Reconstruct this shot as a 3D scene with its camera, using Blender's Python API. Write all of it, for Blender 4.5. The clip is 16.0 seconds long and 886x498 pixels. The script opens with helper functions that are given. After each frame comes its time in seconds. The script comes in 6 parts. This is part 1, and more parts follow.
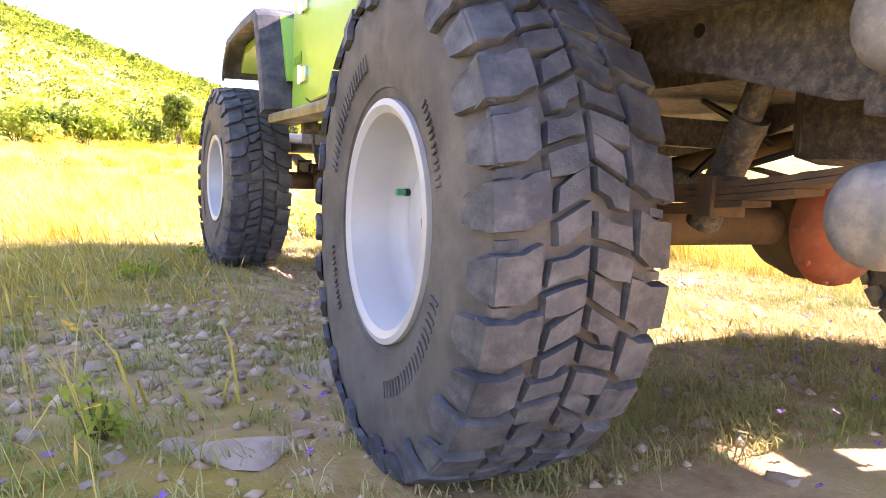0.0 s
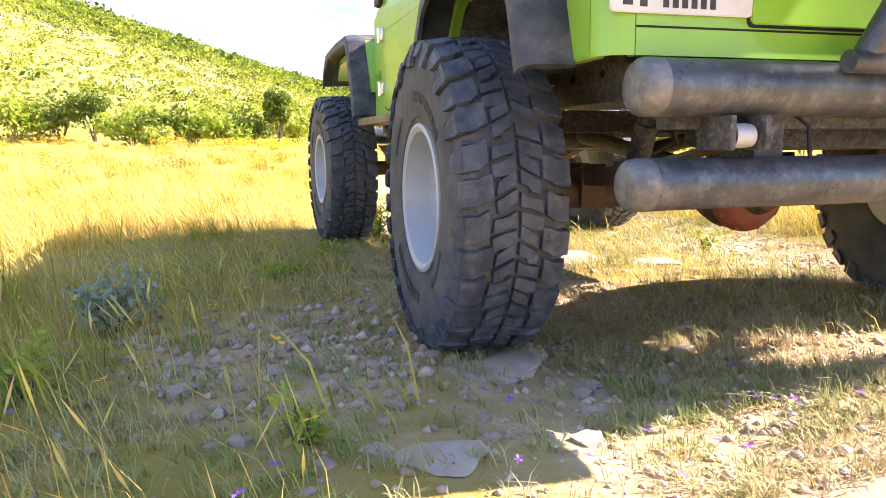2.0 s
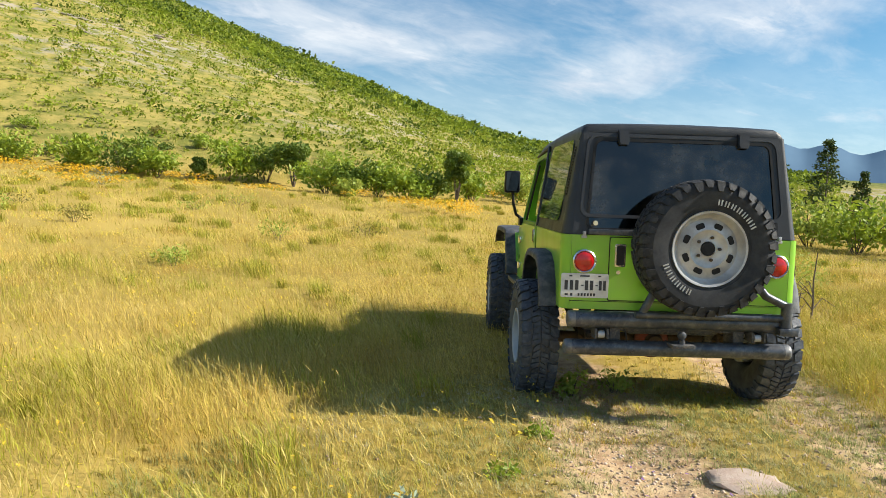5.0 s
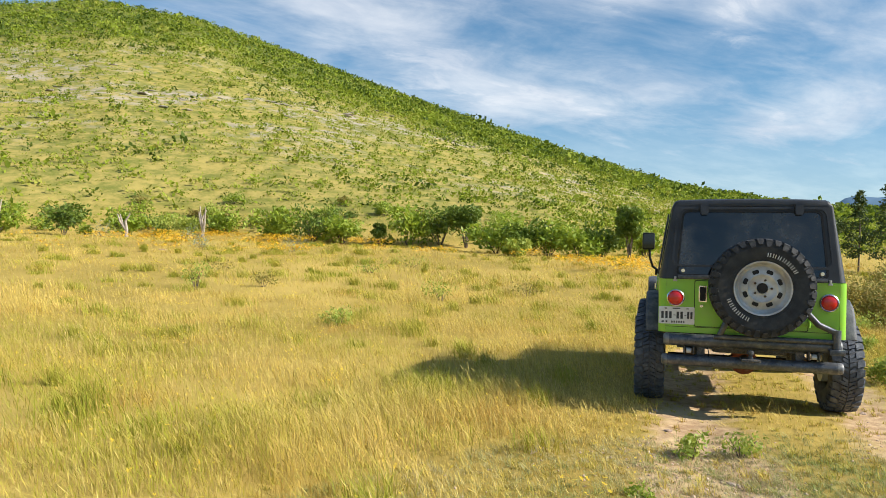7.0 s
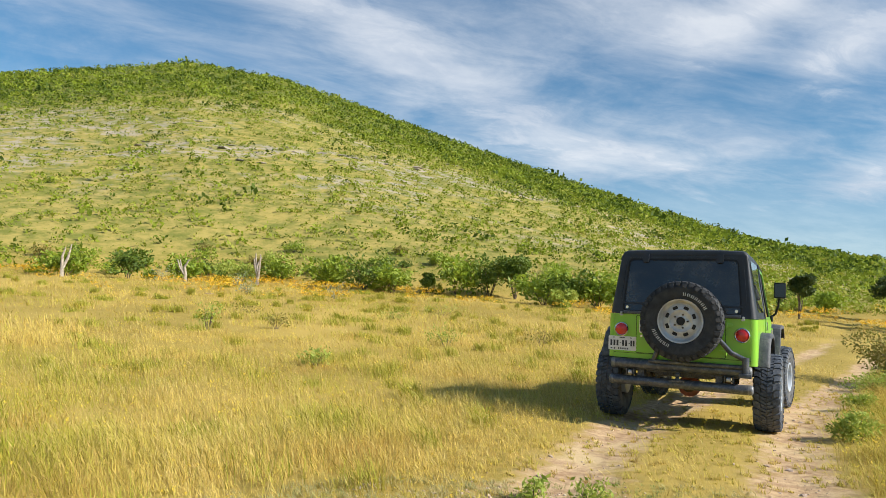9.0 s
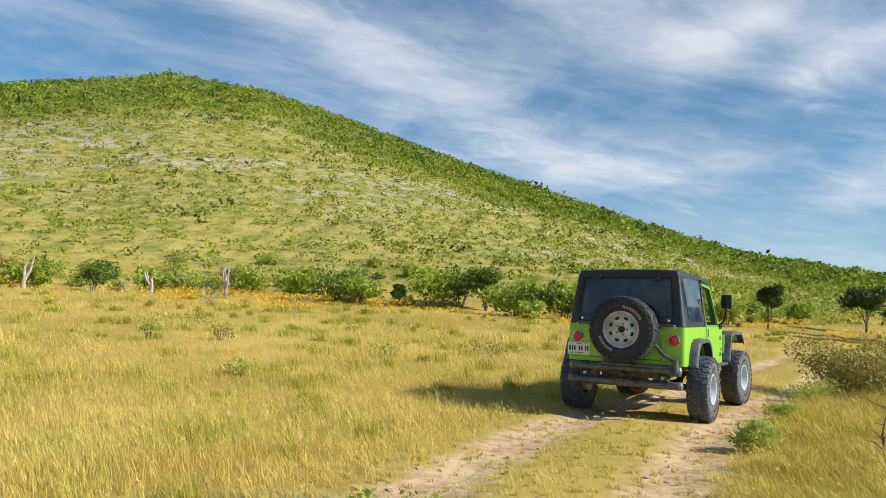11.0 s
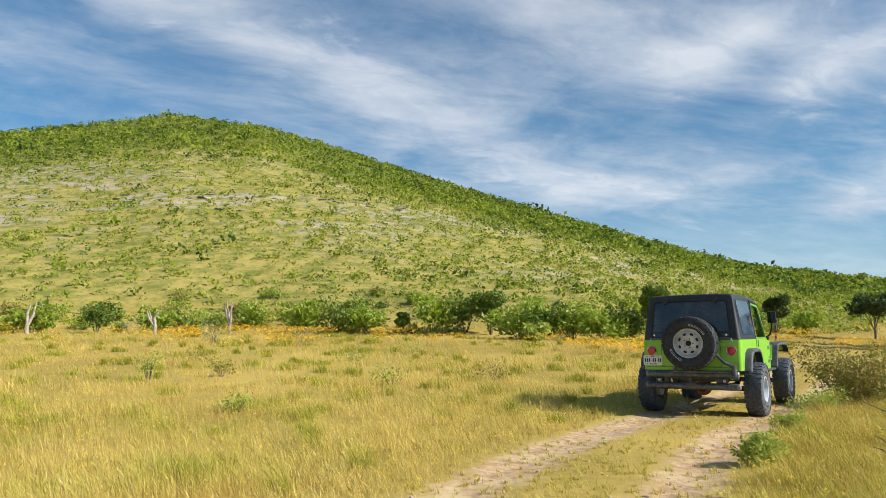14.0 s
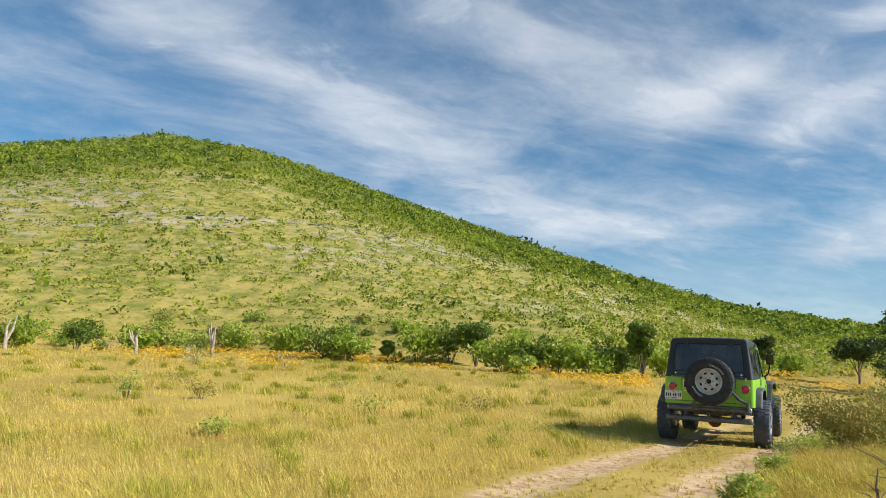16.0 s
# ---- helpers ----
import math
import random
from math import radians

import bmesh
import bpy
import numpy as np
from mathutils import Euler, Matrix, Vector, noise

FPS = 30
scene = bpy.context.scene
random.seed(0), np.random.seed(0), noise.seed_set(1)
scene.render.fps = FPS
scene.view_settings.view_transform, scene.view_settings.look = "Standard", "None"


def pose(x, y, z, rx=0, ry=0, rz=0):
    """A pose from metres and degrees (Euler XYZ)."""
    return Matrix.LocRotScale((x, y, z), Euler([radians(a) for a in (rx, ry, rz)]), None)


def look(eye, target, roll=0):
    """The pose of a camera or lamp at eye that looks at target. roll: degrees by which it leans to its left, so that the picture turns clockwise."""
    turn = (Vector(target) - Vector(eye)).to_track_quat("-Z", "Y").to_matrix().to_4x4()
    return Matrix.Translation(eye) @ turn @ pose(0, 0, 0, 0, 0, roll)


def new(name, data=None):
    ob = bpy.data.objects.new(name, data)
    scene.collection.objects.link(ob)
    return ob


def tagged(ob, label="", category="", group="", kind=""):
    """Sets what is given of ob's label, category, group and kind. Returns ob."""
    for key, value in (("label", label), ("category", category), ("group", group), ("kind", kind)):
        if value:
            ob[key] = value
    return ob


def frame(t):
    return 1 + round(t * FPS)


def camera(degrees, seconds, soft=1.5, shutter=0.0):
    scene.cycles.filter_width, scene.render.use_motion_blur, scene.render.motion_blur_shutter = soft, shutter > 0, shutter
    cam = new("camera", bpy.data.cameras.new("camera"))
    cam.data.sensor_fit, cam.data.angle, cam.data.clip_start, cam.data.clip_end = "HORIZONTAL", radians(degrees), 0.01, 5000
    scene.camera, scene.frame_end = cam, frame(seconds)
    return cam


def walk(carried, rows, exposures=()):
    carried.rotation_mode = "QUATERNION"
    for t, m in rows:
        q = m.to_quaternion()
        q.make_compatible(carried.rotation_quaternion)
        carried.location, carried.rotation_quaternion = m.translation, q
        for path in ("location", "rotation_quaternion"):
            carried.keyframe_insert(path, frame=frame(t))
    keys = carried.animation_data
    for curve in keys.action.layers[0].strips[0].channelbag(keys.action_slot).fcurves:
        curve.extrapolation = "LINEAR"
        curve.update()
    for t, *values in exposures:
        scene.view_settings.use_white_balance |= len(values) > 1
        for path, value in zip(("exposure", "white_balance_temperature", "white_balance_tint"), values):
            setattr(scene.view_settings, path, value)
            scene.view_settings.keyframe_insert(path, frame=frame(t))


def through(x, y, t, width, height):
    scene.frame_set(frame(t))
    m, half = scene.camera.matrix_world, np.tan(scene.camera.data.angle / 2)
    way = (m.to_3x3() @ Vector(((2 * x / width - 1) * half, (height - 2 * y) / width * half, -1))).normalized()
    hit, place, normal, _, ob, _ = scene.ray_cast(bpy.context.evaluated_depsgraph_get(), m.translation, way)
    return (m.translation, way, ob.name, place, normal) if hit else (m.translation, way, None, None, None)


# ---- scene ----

# (seconds, x, y, z, heading, pitch, roll in degrees)
PATH = [
    (0.0, -1.335, -1.038, 0.460, -24.89, -6.07, -1.90), (0.5, -1.320, -1.014, 0.465, -23.05, -6.33, -1.68),
    (1.0, -1.318, -1.007, 0.489, -21.67, -6.50, -1.75), (1.5, -1.329, -0.995, 0.493, -19.48, -6.84, -1.32),
    (2.0, -1.475, -0.978, 0.501, -17.28, -7.65, 1.38), (2.5, -1.806, -0.869, 0.700, -16.26, -8.25, 0.08),
    (3.0, -2.026, -0.898, 0.932, -10.63, -5.61, -4.98), (3.5, -2.053, -1.082, 1.090, -1.24, -3.69, -5.41),
    (3.7, -1.970, -1.100, 1.121, -2.72, -3.40, -6.05), (5.8, -1.833, -1.638, 1.454, -2.84, -4.59, -1.04),
    (6.0, -1.806, -1.667, 1.464, -0.83, -3.29, -0.72), (6.5, -1.639, -1.663, 1.485, 6.38, 0.20, -0.52),
    (7.0, -1.370, -1.629, 1.399, 10.00, -0.03, -1.36), (7.5, -0.998, -1.505, 1.286, 9.19, -1.82, -1.92),
    (8.0, -0.558, -1.353, 1.266, 8.93, -1.54, -2.06), (8.5, -0.177, -1.229, 1.252, 12.35, 0.33, -2.56),
    (9.0, 0.196, -1.069, 1.254, 16.29, 4.04, -2.50), (9.2, 0.363, -1.020, 1.221, 16.27, 4.65, -2.18),
    (11.3, 1.125, -0.426, 1.224, 14.88, 5.31, -2.52), (11.5, 1.153, -0.379, 1.229, 13.98, 5.69, -2.66),
    (12.0, 1.193, -0.356, 1.239, 12.05, 6.44, -2.54), (12.5, 1.212, -0.353, 1.234, 11.69, 6.67, -1.61),
    (13.0, 1.218, -0.369, 1.235, 12.76, 6.35, -0.39), (13.5, 1.225, -0.360, 1.192, 14.34, 6.24, 0.41),
    (14.0, 1.214, -0.391, 1.198, 15.73, 7.21, 0.30), (14.5, 1.224, -0.433, 1.205, 16.48, 8.97, -0.01),
    (15.0, 1.243, -0.425, 1.174, 16.51, 10.09, -0.16), (15.5, 1.220, -0.403, 1.171, 15.86, 10.11, -0.59),
    (16.0, 1.192, -0.315, 1.174, 14.84, 9.62, -1.73),
]


def eye_pose(x, y, z, heading, pitch, roll):
    """Camera pose from its place, its heading (anticlockwise from +y), pitch and roll."""
    return pose(x, y, z, 90 + pitch, 0, heading) @ pose(0, 0, 0, 0, 0, -roll)


cam = camera(63.42, 16.0, soft=0.6)
walk(cam, [(row[0], eye_pose(*row[1:])) for row in PATH],
     exposures=[(0.0, 3.0, 6950, 42), (1.0, 3.0, 6950, 42), (1.8, 2.55, 6650, 37), (2.5, 1.72, 6350, 22), (3.2, 1.32, 6350, 13), (3.7, 1.06, 6500, 10), (7.0, 0.74, 6300, 11), (9.0, 0.62, 6250, 11), (16.0, 0.56, 6200, 10)])

# the vehicle's rear axle on the ground: (seconds, x, y, z, heading, pitch, roll)
DRIVE = [
    (0.0, 0.015, 0.050, -0.035, -0.90, 0.58, 0.28), (0.5, 0.015, 0.155, -0.039, -0.90, 0.79, 0.60),
    (1.0, 0.013, 0.230, -0.037, -0.62, 0.74, 0.64), (1.5, 0.020, 0.397, -0.040, -0.50, 0.99, 0.71),
    (2.0, -0.011, 0.856, -0.036, -1.53, 1.01, 0.64), (2.5, 0.001, 1.518, -0.034, -1.20, 1.04, -0.23),
    (3.0, 0.028, 2.100, -0.032, -1.17, 1.14, -0.18), (3.5, 0.040, 2.517, -0.035, -1.26, 1.39, -0.69),
    (3.7, 0.025, 2.674, -0.038, -1.91, 1.55, -0.85), (5.8, 0.127, 4.379, 0.012, -4.30, -0.78, -1.43),
    (6.0, 0.148, 4.577, 0.013, -4.89, -0.82, -0.65), (6.5, 0.200, 5.123, 0.003, -5.67, -0.37, -0.42),
    (7.0, 0.264, 5.622, -0.007, -6.28, 0.01, -0.24), (7.5, 0.314, 6.084, -0.006, -7.36, -0.03, -0.73),
    (8.0, 0.390, 6.644, -0.005, -9.12, -0.14, -0.37), (8.5, 0.493, 7.166, -0.001, -10.72, -0.24, 0.67),
    (9.0, 0.631, 7.655, -0.001, -11.63, -0.09, -0.05), (9.2, 0.678, 7.844, -0.007, -12.24, 0.03, -0.13),
    (11.3, 1.196, 9.869, -0.016, -17.51, 0.59, -0.23), (11.5, 1.260, 10.039, -0.015, -18.10, 0.32, 0.09),
    (12.0, 1.426, 10.483, -0.013, -17.99, 0.36, 0.16), (12.5, 1.583, 10.922, -0.027, -18.17, 0.85, 0.03),
    (13.0, 1.743, 11.354, -0.020, -18.79, 0.51, -0.43), (13.5, 1.916, 11.821, -0.004, -18.67, 0.13, -0.50),
    (14.0, 2.078, 12.307, -0.008, -18.51, 0.49, -0.09), (14.5, 2.260, 12.792, -0.008, -18.20, 0.49, 0.20),
    (15.0, 2.409, 13.223, -0.009, -17.17, 0.80, 0.71), (15.5, 2.537, 13.686, -0.011, -15.80, 1.39, 1.02),
    (16.0, 2.657, 14.191, 0.010, -13.95, 1.37, 0.98),
]

# ---------------------------------------------------------------- sky and sun
SUN_EL, SUN_AZ = 33.0, 97.0        # degrees; azimuth clockwise from +y
sun_dir = Vector((math.sin(radians(SUN_AZ)) * math.cos(radians(SUN_EL)), math.cos(radians(SUN_AZ)) * math.cos(radians(SUN_EL)), math.sin(radians(SUN_EL))))
sun = new("sun", bpy.data.lights.new("sun", "SUN"))
sun.data.energy, sun.data.angle, sun.data.color = 5.0, radians(0.5), (1.0, 0.93, 0.80)
sun.matrix_basis = look(sun_dir * 60, (0, 0, 0))


class Nodes:
    """A small writer of node trees."""

    def __init__(self, tree):
        self.tree = tree
        tree.nodes.clear()

    def add(self, kind, **inputs):
        node = self.tree.nodes.new(kind)
        for key, value in inputs.items():
            name = key.replace("_", " ")
            slot = node.inputs[int(key[1:])] if key[0] == "i" and key[1:].isdigit() else node.inputs[name]
            self.put(slot, value)
        return node

    def put(self, slot, value):
        if isinstance(value, bpy.types.NodeSocket):
            self.tree.links.new(value, slot)
        elif isinstance(value, (tuple, list)) and len(value) == 3 and slot.type == "RGBA":
            slot.default_value = (*value, 1)
        else:
            slot.default_value = value

    def math(self, op, a, b=0.0, clamp=False):
        node = self.add("ShaderNodeMath", i0=a, i1=b)
        node.operation, node.use_clamp = op, clamp
        return node.outputs[0]

    def mix(self, fac, a, b, blend="MIX"):
        node = self.tree.nodes.new("ShaderNodeMix")
        node.data_type, node.blend_type = "RGBA", blend
        for slot, value in zip((node.inputs[0], node.inputs[6], node.inputs[7]), (fac, a, b)):
            self.put(slot, value)
        return node.outputs[2]

    def noise(self, vector, scale, detail=4.0, rough=0.55, distort=0.0):
        return self.add("ShaderNodeTexNoise", Vector=vector, Scale=scale, Detail=detail, Roughness=rough, Distortion=distort).outputs[0]

    def ramp(self, fac, lo, hi):
        node = self.add("ShaderNodeMapRange", Value=fac, From_Min=lo, From_Max=hi)
        node.interpolation_type = "SMOOTHSTEP"
        return node.outputs[0]


CLOUD_BANKS = [(-17, 18, 15, 2.6, -27, 1.0), (-27, 21, 8, 3.0, -15, 0.6), (3.0, 20.5, 5.0, 2.0, -12, 1.3), (8.0, 22.0, 4.0, 1.3, 20, 1.0), (14.5, 19.0, 6.0, 1.8, 24, 1.3),
               (-2.0, 12.0, 8.0, 1.7, -6, 1.0), (16.0, 9.5, 5.5, 1.5, 6, 1.1), (-12, 27, 12, 2.2, -20, 0.8), (20, 26, 9, 2.4, 28, 1.0), (28, 14, 8, 2.2, 15, 0.9), (-38, 25, 6, 2.5, 5, 0.8)]


def make_world():
    world = bpy.data.worlds.new("sky")
    scene.world = world
    world.use_nodes = True
    n = Nodes(world.node_tree)
    sky = n.add("ShaderNodeTexSky")
    sky.sky_type, sky.sun_disc = "NISHITA", False
    sky.sun_elevation, sky.sun_rotation, sky.air_density, sky.dust_density, sky.ozone_density = radians(SUN_EL), radians(SUN_AZ), 1.0, 0.6, 2.0
    way = n.add("ShaderNodeTexCoord").outputs["Generated"]
    sep = n.add("ShaderNodeSeparateXYZ", i0=way)
    up = n.math("ADD", n.math("MAXIMUM", sep.outputs[2], 0.0), 0.16)
    # high cloud: a flat layer drawn out along one direction
    px, py = n.math("DIVIDE", sep.outputs[0], up), n.math("DIVIDE", sep.outputs[1], up)
    along = n.math("ADD", n.math("MULTIPLY", px, 0.80), n.math("MULTIPLY", py, 0.60))
    across = n.math("SUBTRACT", n.math("MULTIPLY", py, 0.80), n.math("MULTIPLY", px, 0.60))
    layer = n.add("ShaderNodeCombineXYZ", X=n.math("MULTIPLY", along, 0.85), Y=n.math("MULTIPLY", across, 1.35), Z=3.3).outputs[0]
    wisp = n.noise(layer, 1.5, 9, 0.60, 0.9)
    fluff = n.noise(layer, 4.2, 9, 0.62, 0.5)
    # its larger banks and puffs: heading to the right, elevation, half length, half breadth, slant (degrees), weight
    right = n.math("MULTIPLY", n.math("ARCTAN2", sep.outputs[0], sep.outputs[1]), 57.2958)
    rise = n.math("MULTIPLY", n.math("ARCSINE", sep.outputs[2]), 57.2958)
    bank = 0.0
    for a, e, length, breadth, slant, weight in CLOUD_BANKS:
        c, s = math.cos(radians(slant)), math.sin(radians(slant))
        da, de = n.math("SUBTRACT", right, a), n.math("SUBTRACT", rise, e)
        u = n.math("DIVIDE", n.math("ADD", n.math("MULTIPLY", da, c), n.math("MULTIPLY", de, s)), length)
        v = n.math("DIVIDE", n.math("SUBTRACT", n.math("MULTIPLY", de, c), n.math("MULTIPLY", da, s)), breadth)
        q = n.math("ADD", n.math("MULTIPLY", u, u), n.math("MULTIPLY", v, v))
        bank = n.math("ADD", bank, n.math("MULTIPLY", n.math("EXPONENT", n.math("MULTIPLY", q, -1.0)), weight))
    cover = n.math("ADD", n.math("MULTIPLY", wisp, 0.62), n.math("MULTIPLY", fluff, 0.38))
    cover = n.math("ADD", cover, n.math("MULTIPLY", bank, 0.20))
    thin = n.math("MULTIPLY", n.ramp(cover, 0.36, 0.82), 0.85)
    puff = n.ramp(n.math("ADD", n.math("MULTIPLY", bank, 0.32), n.math("MULTIPLY", fluff, 0.9)), 0.50, 0.92)
    cloud = n.math("MAXIMUM", thin, n.math("MULTIPLY", puff, 0.95))
    low = n.ramp(sep.outputs[2], 0.26, 0.02)
    cloud = n.math("ADD", n.math("MULTIPLY", n.math("MAXIMUM", cloud, n.math("MULTIPLY", low, 0.62)), 0.80), 0.10)
    cloud = n.math("MULTIPLY", cloud, n.math("SUBTRACT", 0.92, n.math("MULTIPLY", n.ramp(sep.outputs[2], 0.50, 0.85), 0.55)))
    shade = n.mix(n.ramp(n.noise(layer, 2.6, 7, 0.62), 0.35, 0.68), (8.0, 8.6, 9.4), (11.0, 11.1, 11.1))
    blue = n.mix(1.0, sky.outputs[0], (0.47, 1.10, 1.32), "MULTIPLY")
    back = n.add("ShaderNodeBackground", Color=n.mix(cloud, blue, shade), Strength=0.055)
    n.tree.links.new(back.outputs[0], n.add("ShaderNodeOutputWorld").inputs[0])


make_world()

# ---------------------------------------------------------------- materials
MATS = {}


def surface(name, color, color2=None, scale=6.0, rough=0.6, rough2=None, metal=0.0, bump=0.0, bump_scale=40.0, dirt=None, dirt_amount=0.4,
            dirt_scale=3.0, coat=0.0, spec=0.5, island=False, each=False, through=0.0):
    """A procedural surface: two colours mixed at a coarse and a fine scale, dirt in patches, relief."""
    if name in MATS:
        return MATS[name]
    mat = bpy.data.materials.new(name)
    mat.use_nodes = True
    n = Nodes(mat.node_tree)
    at = n.add("ShaderNodeTexCoord").outputs["Object"]
    c2 = color2 or tuple(v * 0.78 for v in color)
    coarse = n.ramp(n.noise(at, scale, 5, 0.6), 0.32, 0.68)
    if island:
        coarse = n.math("ADD", n.math("MULTIPLY", coarse, 0.45), n.math("MULTIPLY", n.add("ShaderNodeNewGeometry").outputs["Random Per Island"], 0.6), True)
    if each:
        coarse = n.math("ADD", n.math("MULTIPLY", coarse, 0.5), n.math("MULTIPLY", n.add("ShaderNodeObjectInfo").outputs["Random"], 0.5), True)
    col = n.mix(coarse, color, c2)
    r = rough
    if rough2 is not None:
        r = n.add("ShaderNodeMapRange", Value=n.noise(at, scale * 2.3, 6, 0.65), From_Min=0.3, From_Max=0.7, To_Min=rough, To_Max=rough2).outputs[0]
    if dirt:
        patch = n.math("MULTIPLY", n.ramp(n.noise(at, dirt_scale, 8, 0.7), 0.42, 0.72), dirt_amount)
        col = n.mix(patch, col, dirt)
    bsdf = n.add("ShaderNodeBsdfPrincipled", Base_Color=col, Roughness=r, Metallic=metal, Coat_Weight=coat)
    bsdf.inputs["Specular IOR Level"].default_value = spec
    if bump:
        b = n.add("ShaderNodeBump", Strength=bump, Distance=0.01, Height=n.noise(at, bump_scale, 7, 0.65))
        n.tree.links.new(b.outputs[0], bsdf.inputs["Normal"])
    out = bsdf.outputs[0]
    if through:
        thin = n.add("ShaderNodeBsdfTranslucent", Color=col)
        out = n.add("ShaderNodeMixShader", Fac=through, i1=out, i2=thin.outputs[0]).outputs[0]
    n.tree.links.new(out, n.add("ShaderNodeOutputMaterial").inputs[0])
    MATS[name] = mat
    return mat


def glass(name, tint, clear, rough=0.03):
    """Thin tinted glass: part see-through, part mirror."""
    mat = bpy.data.materials.new(name)
    mat.use_nodes = True
    n = Nodes(mat.node_tree)
    at = n.add("ShaderNodeTexCoord").outputs["Object"]
    dust = n.math("MULTIPLY", n.ramp(n.noise(at, 2.5, 7, 0.65), 0.38, 0.75), 0.30)
    see = n.add("ShaderNodeBsdfTransparent", Color=tint)
    gloss = n.add("ShaderNodeBsdfGlossy", Color=(0.9, 0.95, 1.0), Roughness=rough)
    film = n.add("ShaderNodeBsdfDiffuse", Color=(0.30, 0.295, 0.28))
    fres = n.math("ADD", n.add("ShaderNodeFresnel", IOR=1.35).outputs[0], 1 - clear, True)
    body = n.add("ShaderNodeMixShader", Fac=fres, i1=see.outputs[0], i2=gloss.outputs[0]).outputs[0]
    out = n.add("ShaderNodeMixShader", Fac=dust, i1=body, i2=film.outputs[0]).outputs[0]
    n.tree.links.new(out, n.add("ShaderNodeOutputMaterial").inputs[0])
    return mat


def ground_material():
    mat = bpy.data.materials.new("dry_meadow_soil")
    mat.use_nodes = True
    n = Nodes(mat.node_tree)
    at = n.add("ShaderNodeNewGeometry").outputs["Position"]
    bare = n.add("ShaderNodeAttribute")
    bare.attribute_name = "bare"
    hill = n.add("ShaderNodeAttribute")
    hill.attribute_name = "hill"
    fine, mid, wide = n.noise(at, 9, 8, 0.7), n.noise(at, 1.3, 6, 0.6), n.noise(at, 0.16, 4, 0.55)
    soil = n.mix(n.ramp(fine, 0.3, 0.7), (0.33, 0.20, 0.11), (0.60, 0.43, 0.25))
    soil = n.mix(n.ramp(mid, 0.45, 0.7), soil, (0.58, 0.435, 0.24))
    turf = n.mix(n.ramp(fine, 0.35, 0.65), (0.40, 0.28, 0.07), (0.25, 0.195, 0.038))
    turf = n.mix(n.ramp(wide, 0.38, 0.66), turf, (0.46, 0.33, 0.085))
    slope_a = n.mix(n.ramp(n.noise(at, 0.55, 7, 0.7), 0.36, 0.64), (0.165, 0.175, 0.034), (0.38, 0.30, 0.085))
    slope_b = n.mix(n.ramp(n.noise(at, 0.45, 7, 0.72), 0.4, 0.6), (0.085, 0.115, 0.018), (0.19, 0.19, 0.042))
    slope = n.mix(n.ramp(n.math("ADD", hill.outputs["Fac"], n.math("MULTIPLY", n.math("SUBTRACT", n.noise(at, 0.03, 4), 0.5), 0.9)), 0.40, 0.72), slope_a, slope_b)
    stone = n.math("MULTIPLY", n.math("MULTIPLY", n.ramp(n.noise(at, 0.055, 5, 0.6, 0.6), 0.43, 0.56), n.ramp(n.math("ABSOLUTE", n.math("SUBTRACT", hill.outputs["Fac"], 0.36)), 0.26, 0.10)), n.ramp(n.noise(at, 0.45, 7, 0.72), 0.47, 0.58))
    slope = n.mix(n.math("MULTIPLY", stone, 0.70), slope, (0.40, 0.345, 0.32))
    col = n.mix(n.ramp(hill.outputs["Fac"], 0.0, 0.06), turf, slope)
    edge = n.ramp(n.math("ADD", bare.outputs["Fac"], n.math("MULTIPLY", n.math("SUBTRACT", n.noise(at, 3.5, 6, 0.7), 0.5), 1.1)), 0.30, 0.72)
    col = n.mix(edge, col, soil)
    h = n.math("ADD", n.math("MULTIPLY", n.noise(at, 22, 8, 0.7), 0.5), n.noise(at, 5, 6, 0.6))
    b = n.add("ShaderNodeBump", Strength=0.8, Distance=0.03, Height=h)
    bsdf = n.add("ShaderNodeBsdfPrincipled", Base_Color=col, Roughness=0.95, Normal=b.outputs[0])
    bsdf.inputs["Specular IOR Level"].default_value = 0.15
    n.tree.links.new(bsdf.outputs[0], n.add("ShaderNodeOutputMaterial").inputs[0])
    return mat


